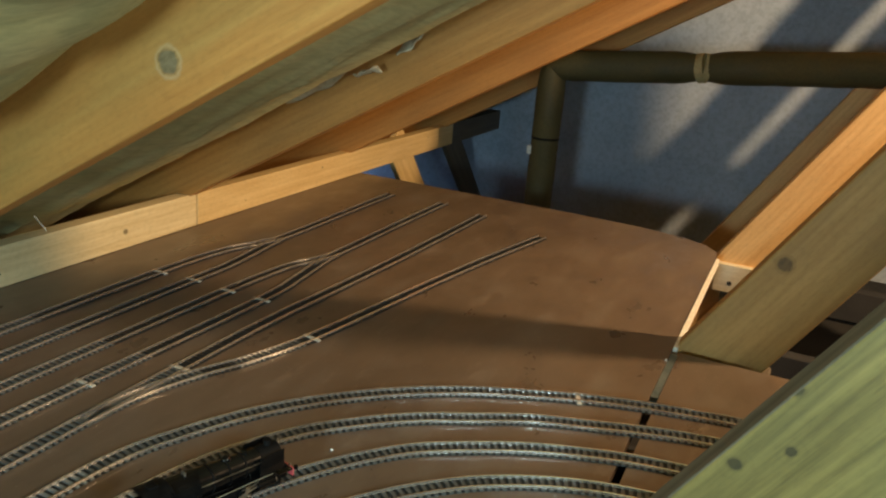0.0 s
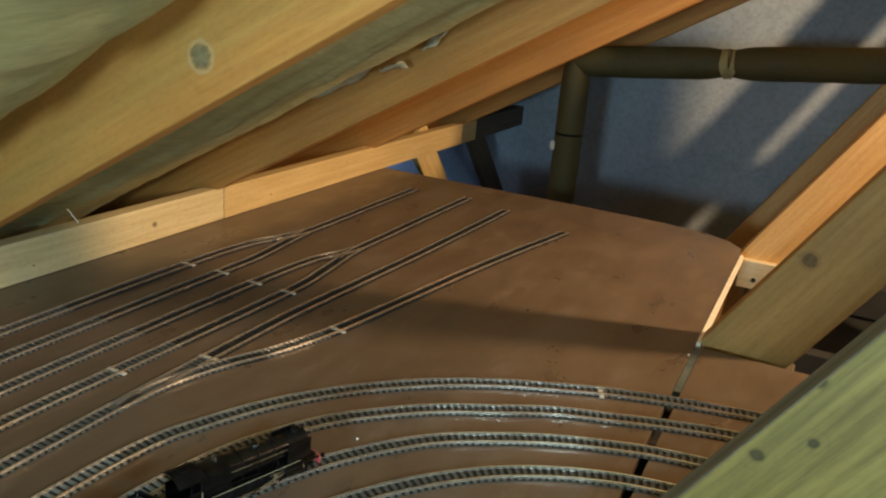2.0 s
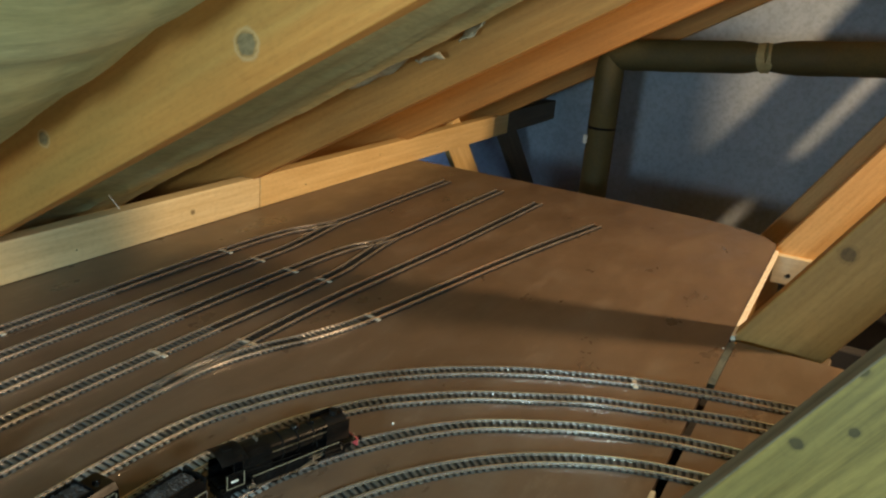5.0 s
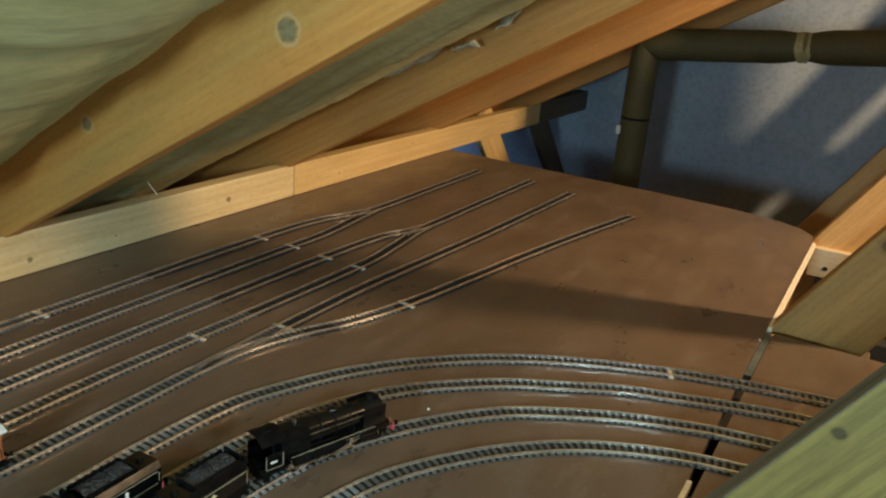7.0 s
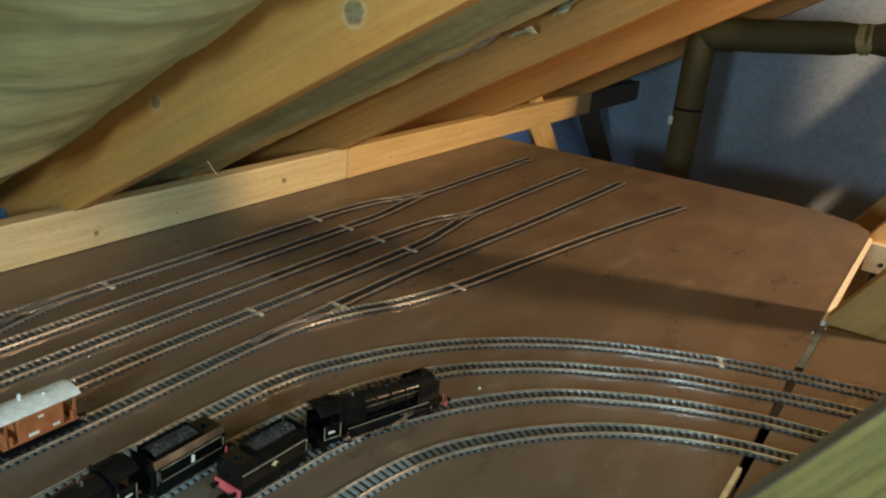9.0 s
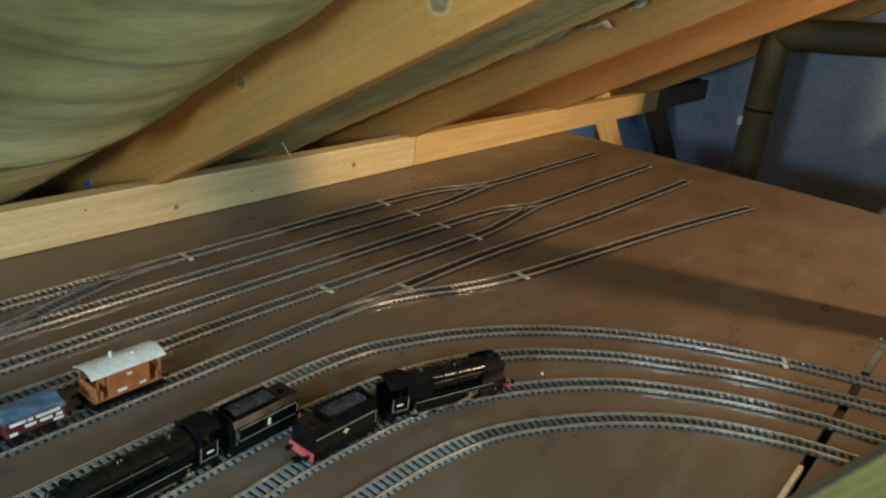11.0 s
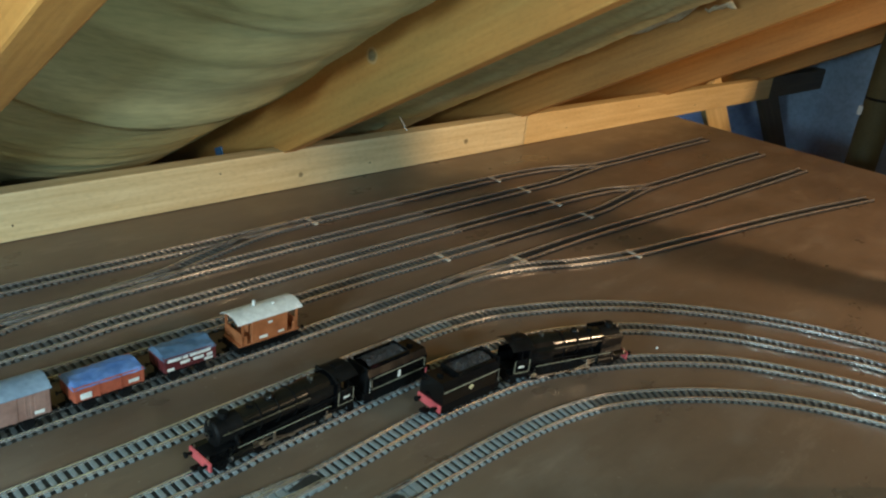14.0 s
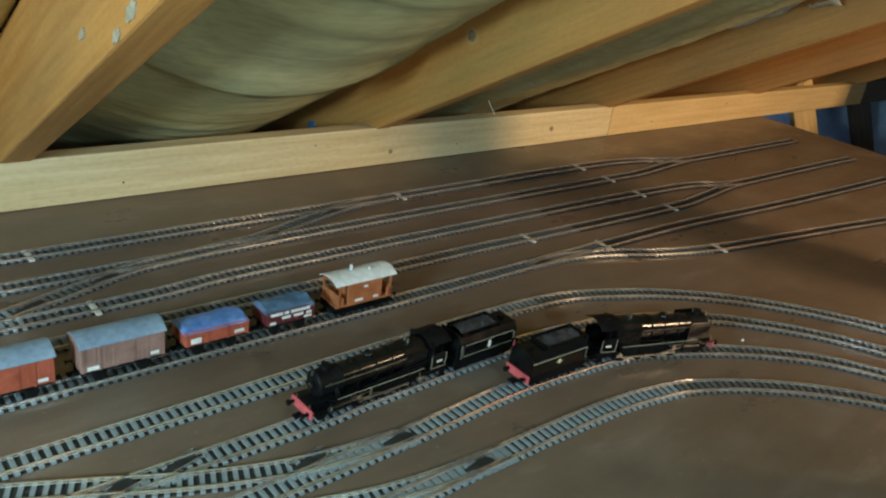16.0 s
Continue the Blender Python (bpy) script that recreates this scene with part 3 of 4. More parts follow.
STRAIGHT = "straight model railway siding with nickel rails on grey sleepers"
CURVE = "curved model railway line with nickel rails on grey sleepers"
POINT = "model railway turnout branching between two lines"
track([(-1.055, -0.60), (-1.054, 0.30), (-1.055, 0.77), (-1.056, 1.19), (-1.046, 1.34), (-1.022, 1.42), (-1.010, 1.49), (-1.012, 1.70), (-1.014, 1.93)],
      STRAIGHT, (0.245, 0.772, 1.192))
track([(-0.982, -0.60), (-0.984, 0.20), (-0.986, 0.45), (-0.989, 0.72), (-0.988, 1.19), (-0.989, 1.29), (-1.002, 1.40), (-1.0095, 1.47)], STRAIGHT, (1.197,))
track([(-0.905, -0.60), (-0.908, 0.23), (-0.918, 0.42), (-0.920, 0.60), (-0.919, 0.88), (-0.914, 1.19), (-0.905, 1.34), (-0.884, 1.41), (-0.876, 1.48), (-0.877, 1.70), (-0.876, 1.945)],
      STRAIGHT, (0.268, 1.190))
track([(-0.856, -0.60), (-0.855, 0.40), (-0.856, 0.72), (-0.853, 0.85), (-0.847, 1.19), (-0.858, 1.31), (-0.871, 1.40), (-0.8765, 1.47)], STRAIGHT, (0.853, 1.190))
track([(-0.784, -0.60), (-0.784, 0.20), (-0.784, 0.60), (-0.786, 0.80), (-0.788, 0.945), (-0.788, 1.12), (-0.779, 1.31), (-0.770, 1.50), (-0.763, 1.75), (-0.760, 1.905)],
      STRAIGHT, (0.945,))
track([(-0.786, 0.79), (-0.780, 0.868), (-0.760, 0.94), (-0.732, 1.01), (-0.705, 1.11), (-0.683, 1.26), (-0.657, 1.45), (-0.628, 1.63), (-0.591, 1.83)], POINT, (1.117,))
track([(-1.055, 0.745), (-1.047, 0.67), (-1.024, 0.585), (-0.998, 0.50), (-0.987, 0.42)], POINT)
track([(-0.985, 0.405), (-0.976, 0.33), (-0.951, 0.258), (-0.922, 0.17), (-0.909, 0.09)], POINT)
track([(-0.702, -0.60), (-0.701, 0.20), (-0.705, 0.45), (-0.708, 0.65), (-0.700, 0.757), (-0.677, 0.828), (-0.645, 0.896), (-0.602, 0.960), (-0.553, 1.014), (-0.500, 1.060),
       (-0.440, 1.100), (-0.375, 1.133), (-0.312, 1.161), (-0.245, 1.183), (-0.179, 1.199), (-0.10, 1.212), (0.10, 1.225), (0.7, 1.23)], CURVE, (1.157,))
track([(-0.634, -0.60), (-0.636, 0.28), (-0.640, 0.42), (-0.645, 0.60), (-0.640, 0.70), (-0.620, 0.797), (-0.576, 0.891), (-0.529, 0.948), (-0.476, 0.996),
       (-0.417, 1.034), (-0.357, 1.071), (-0.293, 1.096), (-0.231, 1.119), (-0.169, 1.137), (-0.08, 1.150), (0.10, 1.162), (0.7, 1.165)], CURVE)
track([(-0.572, -0.60), (-0.574, 0.20), (-0.578, 0.42), (-0.584, 0.55), (-0.581, 0.640), (-0.572, 0.716), (-0.555, 0.767), (-0.528, 0.825), (-0.492, 0.882),
       (-0.447, 0.934), (-0.392, 0.974), (-0.336, 1.007), (-0.276, 1.032), (-0.217, 1.050), (-0.13, 1.062), (0.10, 1.075), (0.7, 1.08)], CURVE)
track([(-0.514, -0.60), (-0.515, 0.20), (-0.516, 0.50), (-0.5145, 0.60), (-0.510, 0.66), (-0.499, 0.718), (-0.482, 0.763), (-0.451, 0.816), (-0.412, 0.866),
       (-0.366, 0.910), (-0.314, 0.944), (-0.260, 0.968), (-0.204, 0.983), (-0.12, 0.996), (0.10, 1.005), (0.7, 1.01)], CURVE)
track([(-0.578, 0.425), (-0.585, 0.355), (-0.595, 0.305), (-0.618, 0.240), (-0.648, 0.175), (-0.680, 0.10), (-0.698, 0.02), (-0.702, -0.06)], POINT)
track([(-0.516, 0.485), (-0.519, 0.42), (-0.530, 0.35), (-0.550, 0.28), (-0.567, 0.20), (-0.573, 0.12)], POINT)


def turnout_fittings(x, y, turn):
    """Frog, tie bar and wing of a turnout: dark plastic plates between the rails."""
    f = empty("turnout_frog", pose(x, y, 0, 0, 0, turn), "dark plastic turnout frog plate between the rails", "turnout frog", "turnout frogs")
    bm = bmesh.new()
    plan = [(-0.0012, -0.017), (0.0012, -0.017), (0.0058, 0.004), (0.0048, 0.012), (0.0010, 0.015), (-0.0052, 0.011), (-0.0056, 0.003)]
    lo, hi = [[bm.verts.new((x, y, z)) for x, y in plan] for z in (0.0012, 0.0037)]
    bm.faces.new(hi)
    for i in range(len(plan)):
        k = (i + 1) % len(plan)
        bm.faces.new((lo[i], lo[k], hi[k], hi[i]))
    part("plate", bm, M_SLEEPER_DARK, f)
    for s in (-1, 1):
        part("check_rail", boxes((s * 0.0062 - 0.0005, s * 0.0062 + 0.0005, -0.018, 0.018, 0.0028, 0.0054)), M_RAIL, f, "short bright check rail")
    return f


for x, y, turn in ((-1.037, 0.640, 15), (-0.999, 0.520, 15), (-0.965, 0.300, 15), (-0.935, 0.215, 20), (-0.578, 0.415, 0), (-0.592, 0.335, 10),
                   (-0.640, 0.245, 14), (-0.636, 0.195, 14), (-0.516, 0.455, 0), (-0.783, 0.812, 0), (-1.018, 1.400, 12), (-0.880, 1.395, 12)):
    turnout_fittings(x, y, turn)


# ---- rolling stock; each is built along y, its nose towards -y, on rails at z = 0 ----
def wheelset(name, parent, y, r, material=None, spokes=0, gauge=0.0074):
    for side in (-1, 1):
        bm = bmesh.new()
        u = side * gauge
        rod(bm, (u - side * 0.001, y, r), (u + side * 0.0012, y, r), r, 22)
        rod(bm, (u + side * 0.0012, y, r), (u + side * 0.0016, y, r), r * 0.86, 22, r * 0.80)
        rod(bm, (u + side * 0.0016, y, r), (u + side * 0.0030, y, r), r * 0.22, 10)
        part(name, bm, material or M_SATIN, parent)


def underframe(t, length, w, wheel=0.0063, base=None):
    base = base or length * 0.52
    part("underframe", boxes((-w / 2 + 0.002, w / 2 - 0.002, -length / 2, length / 2, 0.0125, 0.0160)), M_SATIN, t)
    for y in (-base / 2, base / 2):
        wheelset("wheel", t, y, wheel)
        for side in (-1, 1):
            part("axle_guard", boxes((side * 0.0098 - 0.0008, side * 0.0098 + 0.0008, y - 0.005, y + 0.005, 0.005, 0.0128), bevel=0.0004), M_SATIN, t)
    for y in (-1, 1):
        for x in (-1, 1):
            bm = bmesh.new()
            rod(bm, (x * 0.0113, y * length / 2, 0.0140), (x * 0.0113, y * (length / 2 + 0.0050), 0.0140), 0.0010, 8)
            rod(bm, (x * 0.0113, y * (length / 2 + 0.0046), 0.0140), (x * 0.0113, y * (length / 2 + 0.0056), 0.0140), 0.0023, 12)
            part("buffer", bm, M_SATIN, t)
        part("coupling", boxes((-0.004, 0.004, y * length / 2 - 0.001, y * length / 2 + 0.001, 0.007, 0.0125),
                               (-0.0035, 0.0035, min(y * length / 2, y * (length / 2 + 0.008)), max(y * length / 2, y * (length / 2 + 0.008)), 0.0075, 0.0088)), M_SATIN, t)


def planked(t, w, length, z0, z1, material, posts=4, name="body"):
    """A box body with raised framing on its sides and ends."""
    part(name, boxes((-w / 2, w / 2, -length / 2, length / 2, z0, z1), bevel=0.0005), material, t)
    for side in (-1, 1):
        for k in range(posts):
            y = -length / 2 + 0.002 + (length - 0.004) * k / (posts - 1)
            part("stanchion", boxes((side * w / 2 - 0.0006, side * w / 2 + 0.0006, y - 0.0010, y + 0.0010, z0, z1 - 0.001)), material, t)
        for x in (-w / 6, w / 6):
            part("stanchion", boxes((x - 0.0008, x + 0.0008, side * length / 2 - 0.0006, side * length / 2 + 0.0006, z0, z1 - 0.001)), material, t)


def bars(t, w, spots, material=None):
    """Plain painted patches on the side that faces +x: (y, z, length, height)."""
    for y, z, ly, lz in spots:
        part("marking", boxes((w / 2 + 0.0002, w / 2 + 0.0008, y - ly / 2, y + ly / 2, z - lz / 2, z + lz / 2)), material or M_WHITE, t, "white painted marking")


def arched(t, name, w, length, z, rise, material, over=0.0012):
    bm = bmesh.new()
    n = 10
    top = [(-(w / 2 + over) + (w + 2 * over) * i / n, z + rise * math.sin(math.pi * i / n) ** 0.85) for i in range(n + 1)]
    prism(bm, top + [(x, zz - 0.0009) for x, zz in reversed(top)], -length / 2 - over, length / 2 + over)
    bm2 = bmesh.new()
    fill = [(-(w / 2) + w * i / n, z + rise * math.sin(math.pi * i / n) ** 0.85 - 0.001) for i in range(n + 1)]
    prism(bm2, [(-w / 2, z - 0.001)] + fill[1:-1] + [(w / 2, z - 0.001)], -length / 2 + 0.0002, length / 2 - 0.0002)
    part(name, bm, material, t)
    return bm2


RAIL_TOP = 0.0057


def on_rails(x, y, turn=0):
    return pose(x, y, RAIL_TOP, 0, 0, turn)


def goods_van(x, y, length, body, roof, label):
    t = empty("goods_van", on_rails(x, y), label, "wagon", "goods train")
    w = 0.031
    underframe(t, length, w)
    planked(t, w, length, 0.0155, 0.0405, body, 6)
    ends = arched(t, "roof", w, length, 0.0405, 0.0062, roof)
    part("end_panel", ends, body, t)
    part("door", boxes((w / 2 - 0.0002, w / 2 + 0.0005, -0.010, 0.010, 0.0165, 0.0395), bevel=0.0003), body, t)
    for k in range(9):
        y = -length / 2 + length * (k + 0.5) / 9
        part("batten", boxes((w / 2 - 0.0002, w / 2 + 0.0003, y - 0.0006, y + 0.0006, 0.0160, 0.0400)), body, t)
    bars(t, w, ((-length / 2 + 0.010, 0.0190, 0.010, 0.0036), (length / 2 - 0.010, 0.0200, 0.008, 0.0030)))
    return t


def open_wagon(x, y, length, body, sheet, label, spots, high=0.0305):
    t = empty("open_wagon", on_rails(x, y), label, "wagon", "goods train")
    w = 0.031
    underframe(t, length, w)
    planked(t, w, length, 0.0155, high, body, 4)
    bm = bmesh.new()
    nx, ny = 12, 24
    rows = []
    for j in range(ny + 1):
        v = j / ny
        row = []
        for i in range(nx + 1):
            u = i / nx
            ridge = 1 - abs(2 * u - 1)
            z = high + 0.0004 + 0.0042 * ridge * (0.75 + 0.5 * noise.noise((u * 3, v * 4, x * 50 + y * 9))) + 0.0012 * noise.noise((u * 6, v * 9, 2))
            if i in (0, nx) or j in (0, ny):
                z = high - 0.0018 + 0.0008 * noise.noise((u * 9, v * 9, 5))
            row.append(bm.verts.new(((u - 0.5) * (w + 0.0018), (v - 0.5) * (length + 0.0018), z)))
        rows.append(row)
    for a, b in zip(rows, rows[1:]):
        for i in range(nx):
            bm.faces.new((a[i], a[i + 1], b[i + 1], b[i]))
    part("sheet", bm, sheet, t, "", None, True)
    bars(t, w, spots)
    return t


def brake_van(x, y):
    t = empty("brake_van", on_rails(x, y), "brown goods brake van with a white curved roof", "wagon", "goods train")
    w, length = 0.031, 0.066
    underframe(t, length + 0.012, w, base=0.045)
    part("footboard", boxes((-w / 2 - 0.002, w / 2 + 0.002, -length / 2 - 0.006, length / 2 + 0.006, 0.0095, 0.0108)), M_SATIN, t)
    part("floor", boxes((-w / 2, w / 2, -length / 2 - 0.004, length / 2 + 0.004, 0.0155, 0.0170)), M_BROWNVAN, t)
    part("cabin", boxes((-w / 2 + 0.0004, w / 2 - 0.0004, -0.022, 0.022, 0.0170, 0.0430), bevel=0.0004), M_BROWNVAN, t)
    for s in (-1, 1):
        part("verandah_end", boxes((-w / 2, w / 2, s * length / 2 - 0.0006, s * length / 2 + 0.0006, 0.0165, 0.0290)), M_BROWNVAN, t)
        part("header", boxes((-w / 2, w / 2, s * length / 2 - 0.0006, s * length / 2 + 0.0006, 0.0400, 0.0432)), M_BROWNVAN, t)
        for x0 in (-1, 1):
            part("corner_post", boxes((x0 * w / 2 - 0.0012, x0 * w / 2 + 0.0004, s * length / 2 - 0.0012, s * length / 2 + 0.0012, 0.0165, 0.0432)), M_BROWNVAN, t)
            part("verandah_side", boxes((x0 * w / 2 - 0.0006, x0 * w / 2 + 0.0004, min(s * 0.028, s * length / 2), max(s * 0.028, s * length / 2), 0.0165, 0.0270)), M_BROWNVAN, t)
    ends = arched(t, "roof", w, length + 0.010, 0.0430, 0.0052, M_ROOFWHITE, 0.0016)
    ends.free()
    part("chimney", rod(bmesh.new(), (-0.004, -0.008, 0.047), (-0.004, -0.008, 0.0540), 0.0017, 10), M_ROOFWHITE, t)
    part("lamp_vent", rod(bmesh.new(), (0.002, 0.012, 0.047), (0.002, 0.012, 0.0500), 0.0016, 10), M_ROOFWHITE, t)
    bars(t, w - 0.0008, ((-0.008, 0.0205, 0.010, 0.0030), (0.014, 0.0205, 0.007, 0.0026), (0.0, 0.0355, 0.005, 0.0022)))
    return t


brake_van(-0.785, 0.508)
open_wagon(-0.784, 0.4165, 0.055, M_MAROON, M_TARP_DARK, "maroon coal wagon under a faded blue sheet with white markings",
           ((-0.017, 0.0275, 0.014, 0.0032), (-0.006, 0.0275, 0.005, 0.0032), (0.010, 0.0275, 0.022, 0.0032), (-0.006, 0.0222, 0.010, 0.0030), (0.008, 0.0222, 0.011, 0.0030), (0.020, 0.0222, 0.006, 0.0030), (-0.021, 0.0180, 0.007, 0.0028), (0.019, 0.0180, 0.009, 0.0026)))
open_wagon(-0.784, 0.337, 0.065, M_BRICKRED, M_TARP, "red-brown open wagon under a bright blue sheet", ((-0.022, 0.0205, 0.010, 0.0055), (0.022, 0.0205, 0.010, 0.0034)))
goods_van(-0.784, 0.2485, 0.074, M_VANBROWN, M_VANROOF, "faded brown goods van with a blue-grey roof")
goods_van(-0.784, 0.154, 0.074, M_BRICKRED, M_VANROOF, "red-brown goods van with a blue-grey roof")


def locomotive(m, label, deflectors, drivers, r, half_cone):
    """A black steam engine, its smokebox towards -y; the frame runs from y = 0 to 0.158."""
    t = empty("steam_locomotive", m, label, "locomotive", "steam engines")
    part("frame", boxes((-0.008, 0.008, 0.003, 0.155, 0.006, 0.020)), M_SATIN, t)
    plate = part("running_plate", boxes((-0.0165, 0.0165, 0.026, 0.126, 0.0225, 0.0238), (-0.0165, 0.0165, 0.002, 0.020, 0.0170, 0.0182), (-0.0165, 0.0165, 0.124, 0.156, 0.0165, 0.0178)), M_BLACK, t)
    for s in (-1, 1):
        bm = bmesh.new()
        prism(bm, [(s * 0.0150, 0.0), (s * 0.0168, 0.0), (s * 0.0168, 0.0012), (s * 0.0150, 0.0012)], 0.0, 0.0075)
        slope = pose(0, 0.0195, 0.0172, 48, 0, 0)
        bm.transform(slope)
        part("running_plate_ramp", bm, M_BLACK, t)
        part("lining", boxes((s * 0.0166, s * 0.0171, 0.026, 0.124, 0.0230, 0.0235)), M_LINE, plate, "thin grey lining along the running plate")
    beam = part("buffer_beam", boxes((-0.0160, 0.0160, 0.0, 0.0022, 0.0095, 0.0180), bevel=0.0003), M_RED, t, "red buffer beam")
    for s in (-1, 1):
        bm = bmesh.new()
        rod(bm, (s * 0.0115, 0, 0.0140), (s * 0.0115, -0.0055, 0.0140), 0.0014, 8)
        rod(bm, (s * 0.0115, -0.005, 0.0140), (s * 0.0115, -0.0065, 0.0140), 0.0028, 14)
        part("buffer", bm, M_SATIN, beam)
    part("coupling", boxes((-0.003, 0.003, -0.007, 0.001, 0.006, 0.0078)), M_SATIN, t)
    zc = 0.0345
    bm = bmesh.new()
    rod(bm, (0, 0.012, zc), (0, 0.034, zc), 0.0122, 28)
    part("smokebox", bm, M_SATIN, t, "", None, True)
    bm = bmesh.new()
    rod(bm, (0, 0.0105, zc), (0, 0.012, zc), 0.0100, 24, 0.0118)
    rod(bm, (0, 0.0085, zc), (0, 0.0105, zc), 0.0030, 10)
    part("smokebox_door", bm, M_SATIN, t)
    bm = bmesh.new()
    rod(bm, (0, 0.034, zc), (0, 0.075, zc + half_cone * 0.5), 0.0119, 28, 0.0124 + half_cone * 0.5)
    rod(bm, (0, 0.075, zc + half_cone * 0.5), (0, 0.102, zc + half_cone), 0.0124 + half_cone * 0.5, 28, 0.0128 + half_cone)
    boiler = part("boiler", bm, M_BLACK, t, "", None, True)
    for y in (0.034, 0.052, 0.070, 0.088):
        k = (y - 0.034) / 0.068
        part("boiler_band", rod(bmesh.new(), (0, y, zc + half_cone * k), (0, y + 0.0012, zc + half_cone * k), 0.0123 + 0.0012 * k + half_cone * k, 28), M_SATIN, boiler)
    bm = bmesh.new()
    w, top = 0.0132 + half_cone, zc + 0.0128 + 2 * half_cone
    line = [(-w, 0.024), (-w, zc + 0.004)] + [(-w * math.cos(a), zc + 0.004 + (top - zc - 0.004) * math.sin(a)) for a in (0.4, 0.8, 1.2, 1.57, 1.94, 2.34, 2.74)] + [(w, zc + 0.004), (w, 0.024)]
    prism(bm, line, 0.102, 0.131)
    part("firebox", bm, M_BLACK, t)
    part("chimney", rod(rod(bmesh.new(), (0, 0.022, zc + 0.011), (0, 0.022, zc + 0.0165), 0.0042, 18, 0.0036), (0, 0.022, zc + 0.0158), (0, 0.022, zc + 0.0172), 0.0043, 18), M_SATIN, t)
    bm = bmesh.new()
    bmesh.ops.create_uvsphere(bm, u_segments=16, v_segments=10, radius=0.0052, matrix=Matrix.Translation((0, 0.068, zc + 0.0118 + half_cone * 0.5)))
    part("dome", bm, M_BLACK, t, "", None, True)
    part("top_feed", rod(bmesh.new(), (0, 0.048, zc + 0.011), (0, 0.048, zc + 0.0143), 0.0030, 14), M_BLACK, t)
    for s in (-1, 1):
        part("safety_valve", rod(bmesh.new(), (s * 0.0022, 0.112, top - 0.001), (s * 0.0022, 0.112, top + 0.003), 0.0011, 8), M_STEEL, t, "bright safety valve")
        part("handrail", rod(bmesh.new(), (s * 0.0135, 0.014, zc + 0.004), (s * 0.0142, 0.102, zc + 0.005), 0.00045, 6), M_STEEL, t, "thin steel handrail")
    # Cab with open sides above a plain panel.
    bm = bmesh.new()
    for s in (-1, 1):
        box(bm, s * 0.0162 - 0.0005, s * 0.0162 + 0.0005, 0.131, 0.152, 0.0175, 0.0345)
        box(bm, s * 0.0162 - 0.0005, s * 0.0162 + 0.0005, 0.131, 0.1345, 0.0345, 0.0460)
    box(bm, -0.0162, 0.0162, 0.1310, 0.1320, 0.0175, 0.0480)
    cab = part("cab", bm, M_BLACK, t)
    n = 10
    bm = bmesh.new()
    arc = [(-0.0168 + 0.0336 * i / n, 0.0455 + 0.0058 * math.sin(math.pi * i / n) ** 0.8) for i in range(n + 1)]
    prism(bm, arc + [(x, z - 0.0009) for x, z in reversed(arc)], 0.129, 0.1555)
    part("cab_roof", bm, M_SATIN, t)
    for s in (-1, 1):
        part("number_panel", boxes((s * 0.0168 - 0.0001, s * 0.0168 + 0.0002, 0.1395, 0.1465, 0.0250, 0.0270)), M_WHITE, cab, "pale painted panel")
        part("cab_lining", boxes((s * 0.0167, s * 0.0169, 0.1330, 0.1336, 0.0195, 0.0335), (s * 0.0167, s * 0.0169, 0.1505, 0.1511, 0.0195, 0.0335), (s * 0.0167, s * 0.0169, 0.1330, 0.1511, 0.0190, 0.0196)), M_LINE, cab)
        part("cab_steps", boxes((s * 0.0150 - 0.0015, s * 0.0150 + 0.0015, 0.146, 0.153, 0.0065, 0.0074), (s * 0.0150 - 0.0015, s * 0.0150 + 0.0015, 0.146, 0.153, 0.0118, 0.0126), (s * 0.0150 - 0.0004, s * 0.0150 + 0.0004, 0.146, 0.153, 0.0065, 0.0175)), M_SATIN, t)
        part("cylinder", rod(bmesh.new(), (s * 0.0128, 0.022, 0.0130), (s * 0.0128, 0.042, 0.0138), 0.0045, 16), M_BLACK, t)
        part("cylinder_cover", rod(bmesh.new(), (s * 0.0128, 0.0205, 0.0130), (s * 0.0128, 0.022, 0.0130), 0.0034, 14), M_STEEL, t)
        if deflectors:
            part("smoke_deflector", boxes((s * 0.0150 - 0.0004, s * 0.0150 + 0.0004, 0.012, 0.040, 0.0235, 0.0450), bevel=0.0003), M_BLACK, t)
    for y in (0.016,):
        wheelset("pony_wheel", t, y, 0.0062)
    for y in drivers:
        wheelset("driving_wheel", t, y, r)
    for s in (-1, 1):
        u = s * 0.0118
        part("coupling_rod", boxes((u - 0.0005, u + 0.0005, drivers[0] - 0.002, drivers[-1] + 0.002, r - 0.0042, r - 0.0024)), M_STEEL, t, "bright coupling rod")
        bm = bmesh.new()
        rod(bm, (u + s * 0.0012, 0.042, 0.0134), (u + s * 0.0012, drivers[1], r - 0.003), 0.0008, 6)
        part("connecting_rod", bm, M_STEEL, t, "bright connecting rod")
        part("slide_bar", boxes((u + s * 0.0004 - 0.0004, u + s * 0.0004 + 0.0012, 0.042, 0.058, 0.0150, 0.0160)), M_STEEL, t)
        part("crosshead", boxes((u + s * 0.0010 - 0.0009, u + s * 0.0010 + 0.0009, 0.0500, 0.0545, 0.0120, 0.0152), bevel=0.0003), M_STEEL, t, "bright crosshead")
        part("return_crank", boxes((u + s * 0.0024 - 0.0005, u + s * 0.0024 + 0.0005, drivers[1] - 0.001, drivers[1] + 0.005, r - 0.0035, r - 0.0018)), M_STEEL, t)
        part("eccentric_rod", rod(bmesh.new(), (u + s * 0.0026, drivers[1] + 0.004, r - 0.0026), (u + s * 0.0024, drivers[1] - 0.017, r + 0.0030), 0.0006, 6), M_STEEL, t)
